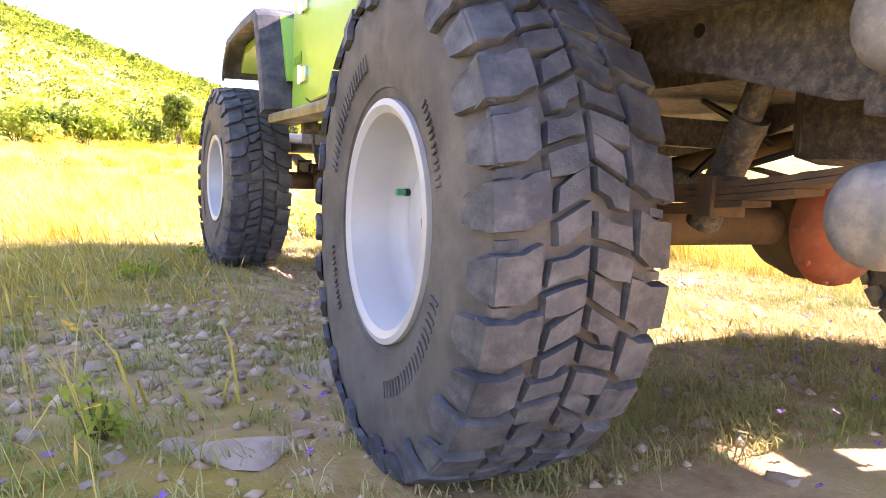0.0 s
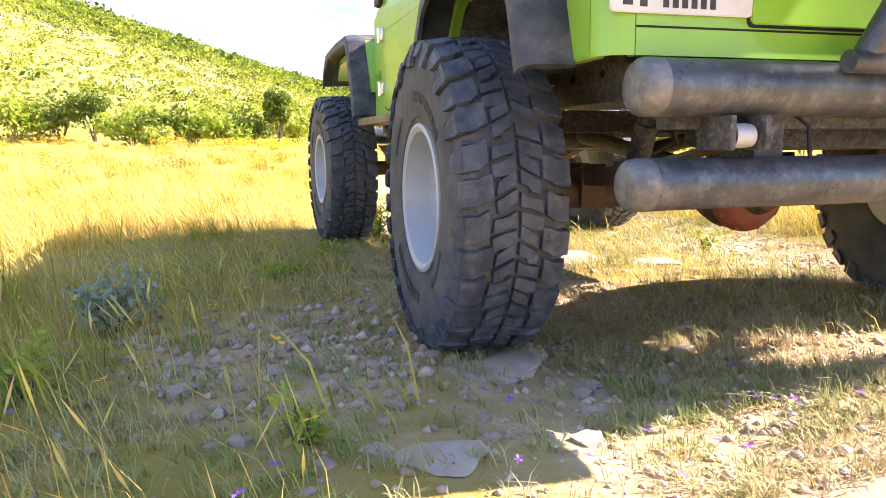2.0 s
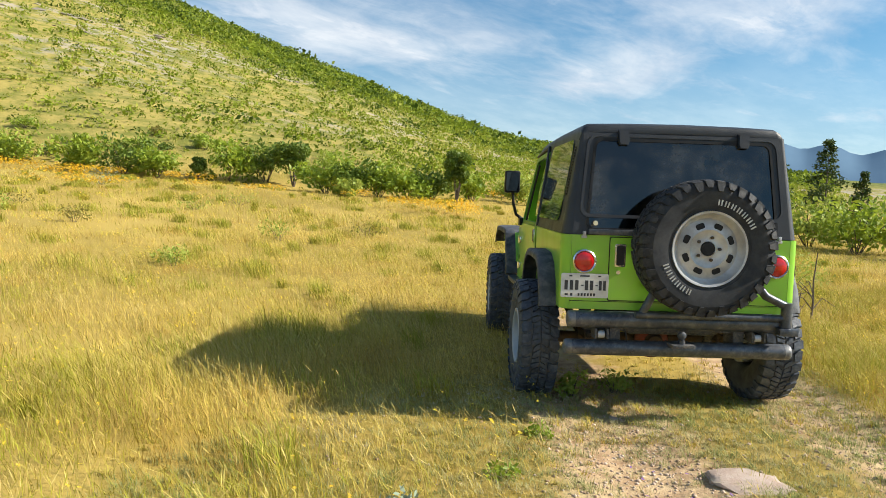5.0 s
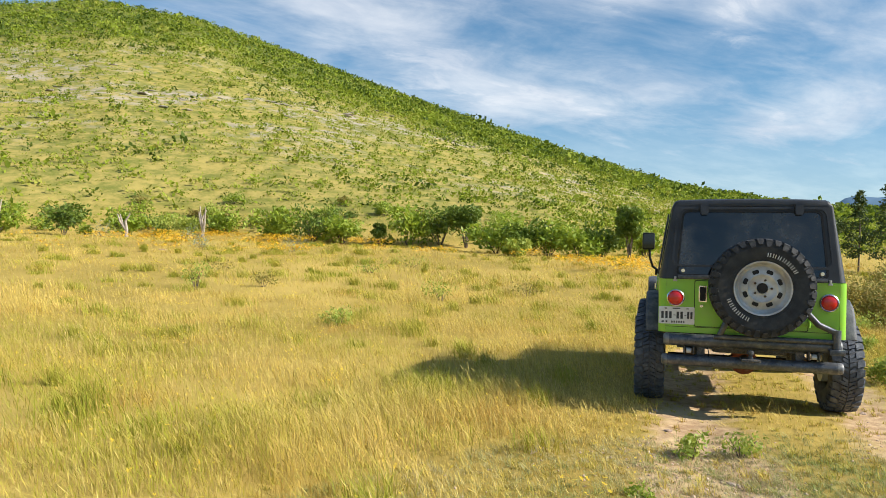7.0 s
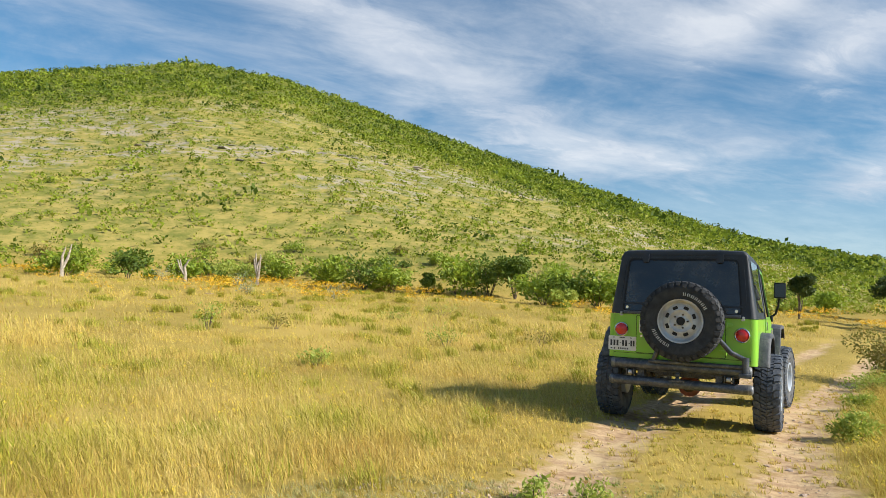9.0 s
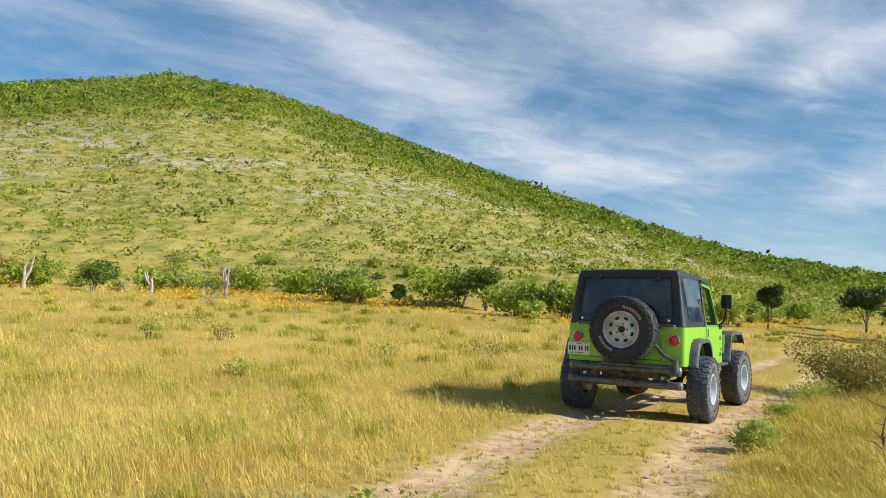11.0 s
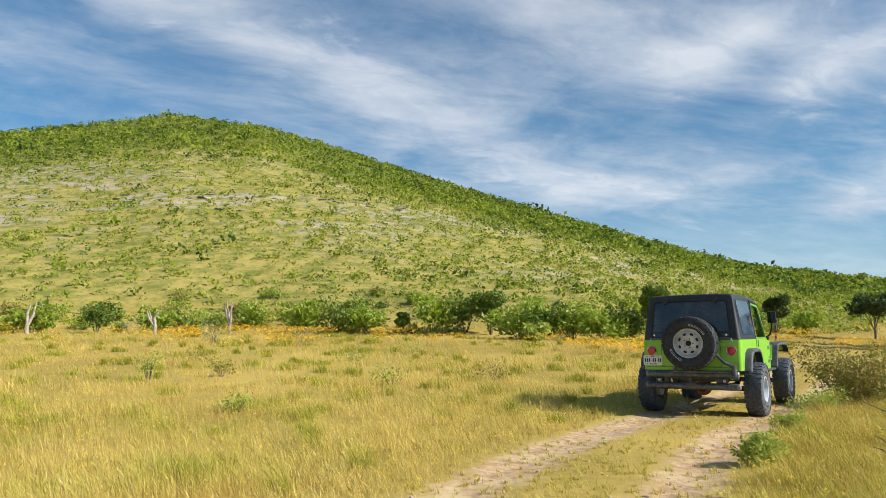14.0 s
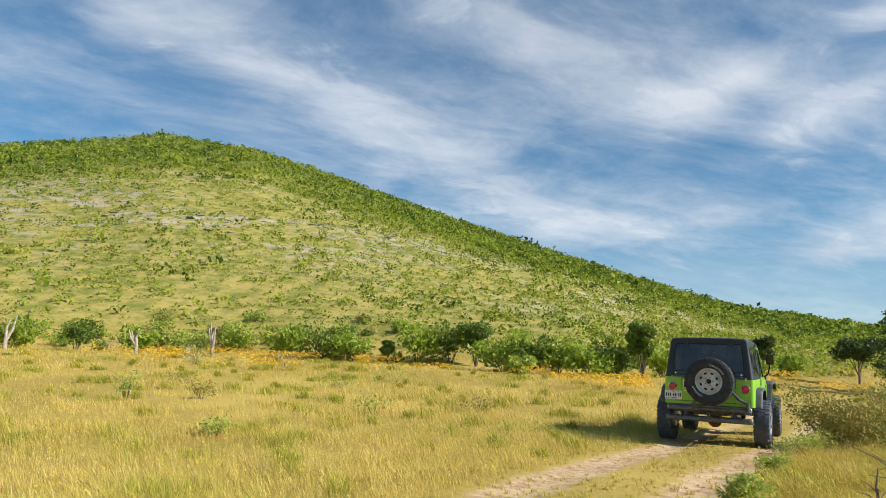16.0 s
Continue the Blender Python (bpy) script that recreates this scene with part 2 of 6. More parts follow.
def blade_material(name, dry, green, deep, patch_scale, lo=0.38, hi=0.62, through=0.22):
    """Grass: each blade takes its own mix of dry and green, in drifts."""
    mat = bpy.data.materials.new(name)
    mat.use_nodes = True
    n = Nodes(mat.node_tree)
    geo = n.add("ShaderNodeNewGeometry")
    drift = n.ramp(n.noise(geo.outputs["Position"], patch_scale, 4, 0.6), lo, hi)
    sweep = n.ramp(n.noise(geo.outputs["Position"], patch_scale * 0.27, 3, 0.55), lo, hi)
    own = geo.outputs["Random Per Island"]
    fac = n.math("ADD", n.math("ADD", n.math("MULTIPLY", drift, 0.55), n.math("MULTIPLY", sweep, 0.55)), n.math("MULTIPLY", n.math("SUBTRACT", own, 0.65), 0.7), True)
    col = n.mix(fac, dry, green)
    col = n.mix(n.math("MULTIPLY", n.ramp(n.noise(geo.outputs["Position"], patch_scale * 1.9, 3), 0.52, 0.70), 0.8), col, deep)
    pick = n.math("FRACT", n.math("MULTIPLY", own, 37.0))
    col = n.mix(n.math("MULTIPLY", n.ramp(pick, 0.50, 1.0), 0.55), col, tuple(v * 0.42 for v in deep))
    bsdf = n.add("ShaderNodeBsdfPrincipled", Base_Color=col, Roughness=0.7)
    bsdf.inputs["Specular IOR Level"].default_value = 0.2
    thin = n.add("ShaderNodeBsdfTranslucent", Color=col)
    out = n.add("ShaderNodeMixShader", Fac=through, i1=bsdf.outputs[0], i2=thin.outputs[0])
    n.tree.links.new(out.outputs[0], n.add("ShaderNodeOutputMaterial").inputs[0])
    return mat


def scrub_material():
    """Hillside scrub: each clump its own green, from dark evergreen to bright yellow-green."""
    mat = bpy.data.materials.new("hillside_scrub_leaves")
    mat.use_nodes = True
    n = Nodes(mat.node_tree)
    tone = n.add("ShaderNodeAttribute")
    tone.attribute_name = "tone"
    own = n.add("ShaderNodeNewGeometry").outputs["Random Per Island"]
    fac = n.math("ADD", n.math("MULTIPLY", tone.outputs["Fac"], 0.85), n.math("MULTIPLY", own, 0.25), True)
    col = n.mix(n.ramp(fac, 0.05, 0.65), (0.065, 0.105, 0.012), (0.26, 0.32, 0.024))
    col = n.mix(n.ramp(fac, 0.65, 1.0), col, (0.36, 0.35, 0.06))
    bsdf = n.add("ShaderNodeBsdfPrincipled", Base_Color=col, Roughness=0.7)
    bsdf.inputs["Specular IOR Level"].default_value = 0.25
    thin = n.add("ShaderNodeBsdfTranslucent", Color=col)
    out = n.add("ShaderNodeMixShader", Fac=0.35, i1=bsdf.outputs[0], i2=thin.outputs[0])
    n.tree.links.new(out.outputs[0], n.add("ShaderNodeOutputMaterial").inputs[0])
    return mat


GREEN = surface("lime_green_paint", (0.25, 0.55, 0.042), (0.235, 0.52, 0.038), 2.0, 0.28, 0.42, coat=0.35, dirt=(0.33, 0.30, 0.14), dirt_amount=0.22, dirt_scale=4)
DARK_GREEN = surface("window_frame_paint", (0.13, 0.33, 0.03), None, 3.0, 0.35, dirt=(0.2, 0.2, 0.1))
HARDTOP = surface("charcoal_hardtop", (0.011, 0.014, 0.021), (0.020, 0.024, 0.033), 4.0, 0.40, 0.58, bump=0.15, bump_scale=300, dirt=(0.08, 0.075, 0.07), dirt_amount=0.12)
FLARE = surface("faded_black_plastic", (0.022, 0.026, 0.036), (0.060, 0.066, 0.080), 9.0, 0.5, 0.75, bump=0.25, bump_scale=160, dirt=(0.22, 0.21, 0.20), dirt_amount=0.42, dirt_scale=14)
TUBE = surface("worn_black_steel", (0.040, 0.048, 0.066), (0.085, 0.095, 0.115), 5.0, 0.28, 0.48, metal=0.35, bump=0.1, bump_scale=120, dirt=(0.36, 0.34, 0.32), dirt_amount=0.40, dirt_scale=12)
TUBE_WORN = surface("scraped_bumper_steel", (0.052, 0.060, 0.076), (0.105, 0.112, 0.128), 7.0, 0.26, 0.46, metal=0.4, bump=0.12, bump_scale=150, dirt=(0.40, 0.40, 0.40), dirt_amount=0.30, dirt_scale=26)
TUBE_END = surface("scuffed_tube_end", (0.20, 0.205, 0.215), (0.11, 0.117, 0.13), 14.0, 0.32, 0.6, metal=0.35, bump=0.2, bump_scale=120, dirt=(0.46, 0.42, 0.37), dirt_amount=0.45, dirt_scale=34)
SPARE_WALL = surface("black_spare_rubber", (0.012, 0.014, 0.019), (0.022, 0.025, 0.031), 9.0, 0.6, 0.85, bump=0.2, bump_scale=260, dirt=(0.10, 0.095, 0.09), dirt_amount=0.25, dirt_scale=8)
SPARE_TREAD = surface("black_spare_tread", (0.014, 0.016, 0.021), (0.030, 0.033, 0.040), 12.0, 0.6, 0.85, bump=0.25, bump_scale=220, dirt=(0.13, 0.12, 0.11), dirt_amount=0.3, dirt_scale=20)
RUBBER = surface("dusty_tyre_rubber", (0.030, 0.038, 0.056), (0.068, 0.081, 0.107), 16.0, 0.44, 0.78, bump=0.3, bump_scale=220, dirt=(0.20, 0.215, 0.24), dirt_amount=0.45, dirt_scale=22)
SIDEWALL = surface("scuffed_sidewall_rubber", (0.052, 0.054, 0.058), (0.098, 0.098, 0.100), 9.0, 0.7, 0.9, bump=0.2, bump_scale=260, dirt=(0.21, 0.20, 0.19), dirt_amount=0.42, dirt_scale=6)
RIM_WHITE = surface("white_wheel_paint", (0.44, 0.48, 0.53), (0.37, 0.41, 0.47), 5.0, 0.3, 0.45, dirt=(0.40, 0.33, 0.26), dirt_amount=0.28, dirt_scale=8)
RIM_GREY = surface("grey_wheel_steel", (0.56, 0.57, 0.58), (0.44, 0.44, 0.45), 6.0, 0.4, 0.55, metal=0.3, dirt=(0.2, 0.16, 0.13), dirt_amount=0.4)
CHASSIS = surface("undercoated_chassis", (0.034, 0.038, 0.046), (0.088, 0.092, 0.102), 34.0, 0.50, 0.8, bump=0.6, bump_scale=110, dirt=(0.38, 0.31, 0.24), dirt_amount=0.42, dirt_scale=70)
RUST = surface("rusty_steel", (0.11, 0.072, 0.040), (0.045, 0.036, 0.030), 24.0, 0.75, 0.95, bump=0.4, bump_scale=120, dirt=(0.27, 0.18, 0.10), dirt_amount=0.4)
RED_OXIDE = surface("red_oxide_cover", (0.36, 0.085, 0.045), (0.20, 0.07, 0.05), 10.0, 0.6, 0.85, bump=0.3, dirt=(0.30, 0.19, 0.12), dirt_amount=0.6, dirt_scale=9)
CHROME = surface("chrome", (0.75, 0.76, 0.77), (0.6, 0.6, 0.62), 9.0, 0.15, 0.3, metal=1.0)
RED_LENS = surface("red_lamp_lens", (0.62, 0.012, 0.012), (0.45, 0.01, 0.01), 20.0, 0.2, coat=0.6)
PLATE = surface("plate_white", (0.74, 0.74, 0.74), (0.66, 0.66, 0.66), 12.0, 0.45, dirt=(0.4, 0.36, 0.3), dirt_amount=0.2)
INK = surface("dark_ink", (0.03, 0.035, 0.045), (0.05, 0.05, 0.06), 40.0, 0.6)
PALE = surface("raised_white_marks", (0.60, 0.60, 0.58), (0.4, 0.4, 0.39), 30.0, 0.7)
BLACK = surface("black_trim", (0.010, 0.010, 0.011), (0.020, 0.020, 0.022), 20.0, 0.5, spec=0.25)
SEAT = surface("dark_seat_cloth", (0.025, 0.025, 0.028), (0.04, 0.04, 0.042), 20.0, 0.9)
VALVE = surface("green_valve_cap", (0.02, 0.38, 0.16), None, 20.0, 0.4)
MIRROR = surface("mirror_glass", (0.06, 0.065, 0.07), None, 3.0, 0.05, metal=1.0)
GLASS_SIDE = glass("tinted_side_glass", (0.40, 0.50, 0.46), 0.90)
GLASS_REAR = glass("dark_rear_glass", (0.07, 0.075, 0.08), 0.96, 0.06)
GLASS_CLEAR = glass("clear_windscreen", (0.82, 0.88, 0.87), 0.97)
BARK = surface("grey_bark", (0.17, 0.13, 0.09), (0.09, 0.07, 0.05), 12.0, 0.9, bump=0.6, bump_scale=40)
DEADWOOD = surface("bleached_dead_wood", (0.44, 0.38, 0.31), (0.27, 0.22, 0.17), 8.0, 0.85, bump=0.5, bump_scale=30)
LEAF = surface("green_shrub_leaves", (0.16, 0.26, 0.018), (0.38, 0.44, 0.040), 1.2, 0.55, island=True, through=0.42)
LEAF_DEEP = surface("deep_green_leaves", (0.075, 0.13, 0.014), (0.19, 0.26, 0.026), 1.2, 0.6, island=True, through=0.35)
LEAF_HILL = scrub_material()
LEAF_PINE = surface("dark_pine_needles", (0.030, 0.058, 0.012), (0.095, 0.135, 0.025), 1.5, 0.7, island=True, through=0.2)
LEAF_BROWN = surface("russet_dry_leaves", (0.35, 0.24, 0.06), (0.23, 0.25, 0.045), 2.0, 0.75, island=True, through=0.3)
LEAF_SILVER = surface("silvery_leaves", (0.34, 0.39, 0.29), (0.23, 0.29, 0.19), 9.0, 0.7, island=True, through=0.25)
LEAF_LIME = surface("bright_weed_leaves", (0.27, 0.37, 0.045), (0.42, 0.44, 0.08), 3.0, 0.6, island=True, through=0.4)
STONE = surface("pale_reddish_stone", (0.50, 0.40, 0.33), (0.36, 0.24, 0.18), 14.0, 0.85, 0.95, bump=0.5, bump_scale=60, each=True)
GRAVEL = surface("mixed_gravel", (0.66, 0.53, 0.42), (0.34, 0.21, 0.13), 3.0, 0.9, island=True)
STONE_GREY = surface("grey_hill_rock", (0.33, 0.285, 0.235), (0.19, 0.16, 0.13), 0.6, 0.9, bump=0.7, bump_scale=3)
FLOWER_Y = surface("yellow_petals", (0.80, 0.52, 0.03), (0.75, 0.62, 0.05), 3.0, 0.6, island=True, through=0.3)
FLOWER_O = surface("orange_petals", (0.85, 0.44, 0.015), (0.82, 0.56, 0.03), 0.4, 0.6, island=True, through=0.3)
FLOWER_V = surface("violet_petals", (0.22, 0.09, 0.45), (0.32, 0.16, 0.55), 3.0, 0.6, island=True, through=0.3)
GRASS = blade_material("golden_grass", (0.76, 0.56, 0.145), (0.35, 0.365, 0.024), (0.56, 0.33, 0.08), 0.45, 0.40, 0.60)
GRASS_SHORT = blade_material("short_green_grass", (0.56, 0.47, 0.24), (0.27, 0.34, 0.085), (0.40, 0.37, 0.14), 1.6)
GRASS_PALE = blade_material("straw_grass", (0.78, 0.61, 0.23), (0.60, 0.49, 0.12), (0.60, 0.38, 0.12), 0.7)
GRASS_TUFT = blade_material("olive_tussock_grass", (0.42, 0.40, 0.055), (0.30, 0.33, 0.028), (0.52, 0.38, 0.06), 0.6)
GRASS_VERGE = blade_material("yellow_verge_grass", (0.64, 0.49, 0.11), (0.46, 0.42, 0.06), (0.52, 0.34, 0.08), 0.8)
# this blue is distance haze, painted into the mountains' base colour
FAR_BLUE = surface("haze_tinted_mountain", (0.13, 0.21, 0.30), (0.11, 0.18, 0.27), 0.002, 1.0, spec=0.0)
GROUND = ground_material()


# ---------------------------------------------------------------- mesh helpers
def part(name, bm, material, parent=None, label="", smooth=40):
    """Links a bmesh as one mesh object, under a thing or a part."""
    mesh = bpy.data.meshes.new(name)
    bmesh.ops.recalc_face_normals(bm, faces=bm.faces[:])
    bm.to_mesh(mesh)
    bm.free()
    return link(name, mesh, material, parent, label, smooth)


def link(name, mesh, material, parent=None, label="", smooth=40):
    mesh.materials.append(material)
    if smooth:
        mesh.shade_smooth()
        mesh.set_sharp_from_angle(angle=radians(smooth))
    ob = new(name, mesh)
    ob.parent = parent
    return tagged(ob, label)


def box(bm, x0, x1, y0, y1, z0, z1, bevel=0.0):
    vs = [bm.verts.new((x, y, z)) for z in (z0, z1) for y in (y0, y1) for x in (x0, x1)]
    fs = [bm.faces.new([vs[i] for i in f]) for f in ((0, 2, 3, 1), (4, 5, 7, 6), (0, 1, 5, 4), (2, 6, 7, 3), (0, 4, 6, 2), (1, 3, 7, 5))]
    if bevel:
        edges = list({e for f in fs for e in f.edges})
        bmesh.ops.bevel(bm, geom=edges, offset=bevel, segments=2, affect="EDGES", profile=0.6)
    return bm


def prism(bm, poly, place, bevel=0.0):
    """A solid between place(u, v, 0) and place(u, v, 1) over a flat outline."""
    a, b = [bm.verts.new(place(u, v, 0)) for u, v in poly], [bm.verts.new(place(u, v, 1)) for u, v in poly]
    k = len(poly)
    fs = [bm.faces.new(a[::-1]), bm.faces.new(b)] + [bm.faces.new((a[i], a[(i + 1) % k], b[(i + 1) % k], b[i])) for i in range(k)]
    if bevel:
        bmesh.ops.bevel(bm, geom=list(fs[1].edges), offset=bevel, segments=2, affect="EDGES")
    return bm


def tube(bm, pts, radius, n=12, cap=True):
    """A round bar swept along a line; radius may be one number or one for each point."""
    pts = [Vector(p) for p in pts]
    radii = radius if isinstance(radius, (list, tuple)) else [radius] * len(pts)
    rings, side = [], None
    for i, p in enumerate(pts):
        way = (pts[min(i + 1, len(pts) - 1)] - pts[max(i - 1, 0)]).normalized()
        if side is None:
            side = way.cross((0, 0, 1) if abs(way.z) < 0.9 else (1, 0, 0)).normalized()
        side = (side - way * side.dot(way)).normalized()
        other = way.cross(side)
        rings.append([bm.verts.new(p + (side * math.cos(a) + other * math.sin(a)) * radii[i]) for a in [2 * math.pi * k / n for k in range(n)]])
    for r0, r1 in zip(rings, rings[1:]):
        for k in range(n):
            bm.faces.new((r0[k], r0[(k + 1) % n], r1[(k + 1) % n], r1[k]))
    if cap:
        bm.faces.new(rings[0][::-1])
        bm.faces.new(rings[-1])
    return bm


def lathe(bm, profile, n=64, axis="x", centre=(0, 0, 0), close=False):
    """Turns a profile of (radius, along) round an axis."""
    rings = []
    for r, h in profile:
        ring = []
        for k in range(n):
            a = 2 * math.pi * k / n
            c, s = r * math.cos(a), r * math.sin(a)
            v = (h, c, s) if axis == "x" else (c, h, s) if axis == "y" else (c, s, h)
            ring.append(bm.verts.new(Vector(v) + Vector(centre)))
        rings.append(ring)
    pairs = list(zip(rings, rings[1:])) + ([(rings[-1], rings[0])] if close else [])
    for r0, r1 in pairs:
        for k in range(n):
            bm.faces.new((r0[k], r0[(k + 1) % n], r1[(k + 1) % n], r1[k]))
    if not close:
        for ring in (rings[0], rings[-1]):
            bm.faces.new(ring)
    return bm


def rounded(u0, u1, v0, v1, r, n=5):
    """The outline of a rectangle with rounded corners."""
    out = []
    for cu, cv, start in ((u1 - r, v1 - r, 0), (u0 + r, v1 - r, 90), (u0 + r, v0 + r, 180), (u1 - r, v0 + r, 270)):
        out += [(cu + r * math.cos(radians(start + 90 * i / (n - 1))), cv + r * math.sin(radians(start + 90 * i / (n - 1)))) for i in range(n)]
    return out


def frame_panel(bm, outer, inner, place):
    """A panel with a hole: outer and inner outlines have the same number of points."""
    k = len(outer)
    o = [[bm.verts.new(place(u, v, d)) for u, v in outer] for d in (0, 1)]
    i = [[bm.verts.new(place(u, v, d)) for u, v in inner] for d in (0, 1)]
    for a in range(k):
        b = (a + 1) % k
        bm.faces.new((o[1][a], o[1][b], i[1][b], i[1][a]))
        bm.faces.new((o[0][a], i[0][a], i[0][b], o[0][b]))
        bm.faces.new((i[0][a], i[1][a], i[1][b], i[0][b]))
        bm.faces.new((o[0][a], o[0][b], o[1][b], o[1][a]))
    return bm


def thing(name, label, category, group="", at=None):
    ob = new(name)
    if at is not None:
        ob.matrix_basis = at
    return tagged(ob, label, category, group)


# ---------------------------------------------------------------- the land
CENTRE = (1.2, -0.3)
# heading in degrees (left of +y is positive): height of the skyline in degrees, distance of the ridge and of the slope's foot
RIDGE = [(-180, 0.6, 300, 90), (-90, 0.8, 300, 90), (-45, 2.2, 220, 70), (-16, 3.7, 170, 50), (-7.5, 5.2, 175, 44), (5, 9.1, 185, 38),
         (17, 12.9, 205, 41), (24, 14.9, 215, 43), (30, 16.45, 225, 46), (37, 16.8, 235, 48), (48, 14.1, 235, 50), (65, 9.8, 220, 55), (90, 3.5, 220, 70), (180, 0.6, 300, 90)]
TRACK_Y = np.array([-60, 0, 2.3, 4.5, 5.6, 7.7, 9.2, 11.2, 13.0, 15.0, 22.0, 32.0, 45.0, 70.0])
TRACK_X = np.array([-0.4, 0.15, 0.30, 0.45, 0.58, 0.95, 1.35, 2.0, 2.6, 3.2, 5.6, 8.6, 12.0, 20.0])


def smooth01(t):
    t = np.clip(t, 0, 1)
    return t * t * (3 - 2 * t)


def hash_noise(x, y, scale, seed=0):
    """Smooth value noise on arrays, -1 to 1."""
    x, y = np.asarray(x, float) * scale + seed * 17.3, np.asarray(y, float) * scale - seed * 9.1
    xi, yi = np.floor(x), np.floor(y)
    fx, fy = x - xi, y - yi
    fx, fy = fx * fx * (3 - 2 * fx), fy * fy * (3 - 2 * fy)

    def corner(a, b):
        v = np.sin(a * 127.1 + b * 311.7 + seed * 74.7) * 43758.5453
        return (v - np.floor(v)) * 2 - 1

    top = corner(xi, yi) * (1 - fx) + corner(xi + 1, yi) * fx
    low = corner(xi, yi + 1) * (1 - fx) + corner(xi + 1, yi + 1) * fx
    return top * (1 - fy) + low * fy


def polar(x, y):
    dx, dy = np.asarray(x, float) - CENTRE[0], np.asarray(y, float) - CENTRE[1]
    return np.hypot(dx, dy), np.degrees(np.arctan2(-dx, dy))


def hill_share(x, y):
    """0 at the foot of the hill, 1 on its ridge."""
    r, az = polar(x, y)
    table = np.array(RIDGE)
    far, foot = np.interp(az, table[:, 0], table[:, 2]), np.interp(az, table[:, 0], table[:, 3])
    return (r - foot) / (far - foot)


def height(x, y):
    """The height of the land."""
    x, y = np.asarray(x, float), np.asarray(y, float)
    r, az = polar(x, y)
    table = np.array(RIDGE)
    el, far, foot = (np.interp(az, table[:, 0], table[:, k]) for k in (1, 2, 3))
    rise = y * 0.85 - x * 0.5 - 9.0
    base = 0.058 * np.where(rise > 0, rise * rise / (rise + 6.0), 0) * np.clip(1.6 - r / 150, 0, 1)
    zf = np.clip(0.045 * (foot - 12), 0.3, 2.0)
    top = 1.15 + np.tan(np.radians(el)) * far
    u = (r - foot) / (far - foot)
    up = zf + (top - zf) * np.where(u < 1, np.clip(u, 0, 1) ** 1.04, np.clip(1 - 0.25 * (u - 1) ** 2, -2, 1))
    up = np.where(u > 1, np.maximum(up, 2.0) * np.clip(1.8 - u * 0.4, 0, 1), up)
    blend = smooth01((u + 0.10) / 0.18)
    z = base * (1 - blend) + up * blend
    rough = 0.03 * hash_noise(x, y, 0.9, 1) + 0.012 * hash_noise(x, y, 3.1, 2)
    big = np.clip(u, 0, 1) * (1.5 * hash_noise(x, y, 0.045, 3) + 0.7 * hash_noise(x, y, 0.14, 4)) * np.clip(1.25 - u, 0, 1)
    ruts = np.exp(-((np.abs(track_off(x, y)) - 0.78) / 0.30) ** 2) * (r < 80)
    calm = np.exp(-(track_off(x, y) / 1.6) ** 2) * (r < 40)
    return z + rough * (1 - 0.75 * calm) + big - 0.035 * ruts


def track_off(x, y):
    """How far aside of the middle of the wheel track."""
    return np.asarray(x, float) - np.interp(y, TRACK_Y, TRACK_X)


def bareness(x, y):
    """1 on bare soil, 0 under turf."""
    off = np.abs(track_off(x, y))
    r, _ = polar(x, y)
    wide = np.interp(y, [-5, 2.5, 6, 14, 30], [0.62, 0.54, 0.46, 0.36, 0.40])
    rut = np.exp(-((off - 0.80) / wide) ** 2) * (0.95 + 0.25 * hash_noise(x, y, 0.8, 7)) * np.clip(1.45 - r / 28, 0.18, 1)
    middle = 0.30 * np.exp(-(off / 0.9) ** 2) * (np.asarray(y) < 4)
    patch = 0.80 * np.exp(-(((np.asarray(x) + 1.30) / 0.55) ** 2 + ((np.asarray(y) - 0.85) / 0.75) ** 2))
    patch2 = 0.65 * np.exp(-(((np.asarray(x) + 0.60) / 0.9) ** 2 + ((np.asarray(y) - 0.35) / 0.9) ** 2))
    return np.clip(np.maximum.reduce([rut, middle + patch, patch2 + middle]), 0, 1)


def make_land():
    radii = np.concatenate([[0.0], np.geomspace(0.12, 16, 170), np.geomspace(16.4, 60, 70), np.geomspace(61, 420, 90), np.geomspace(450, 4500, 16)])
    # fine steps of heading where the camera looks
    heads = np.concatenate([np.linspace(-60, 70, 420), np.linspace(72, 298, 80)])
    k, m = len(radii), len(heads)
    a = np.radians(heads)
    x = CENTRE[0] - radii[:, None] * np.sin(a)[None]
    y = CENTRE[1] + radii[:, None] * np.cos(a)[None]
    z = height(x, y)
    co = np.stack([x, y, z], -1).reshape(-1, 3)
    i, j = np.meshgrid(np.arange(k - 1), np.arange(m), indexing="ij")
    quads = np.stack([i * m + j, (i + 1) * m + j, (i + 1) * m + (j + 1) % m, i * m + (j + 1) % m], -1).reshape(-1, 4)
    mesh = raw_mesh("ground", co, quads)
    for name, values in (("bare", bareness(x, y)), ("hill", np.clip(hill_share(x, y), 0, 1))):
        mesh.attributes.new(name, "FLOAT", "POINT").data.foreach_set("value", values.ravel().astype(np.float32))
    tagged(link("ground", mesh, GROUND, smooth=0), "dry golden meadow with reddish soil rising to a scrubby hill", "ground", kind="structure")
    mesh.shade_smooth()


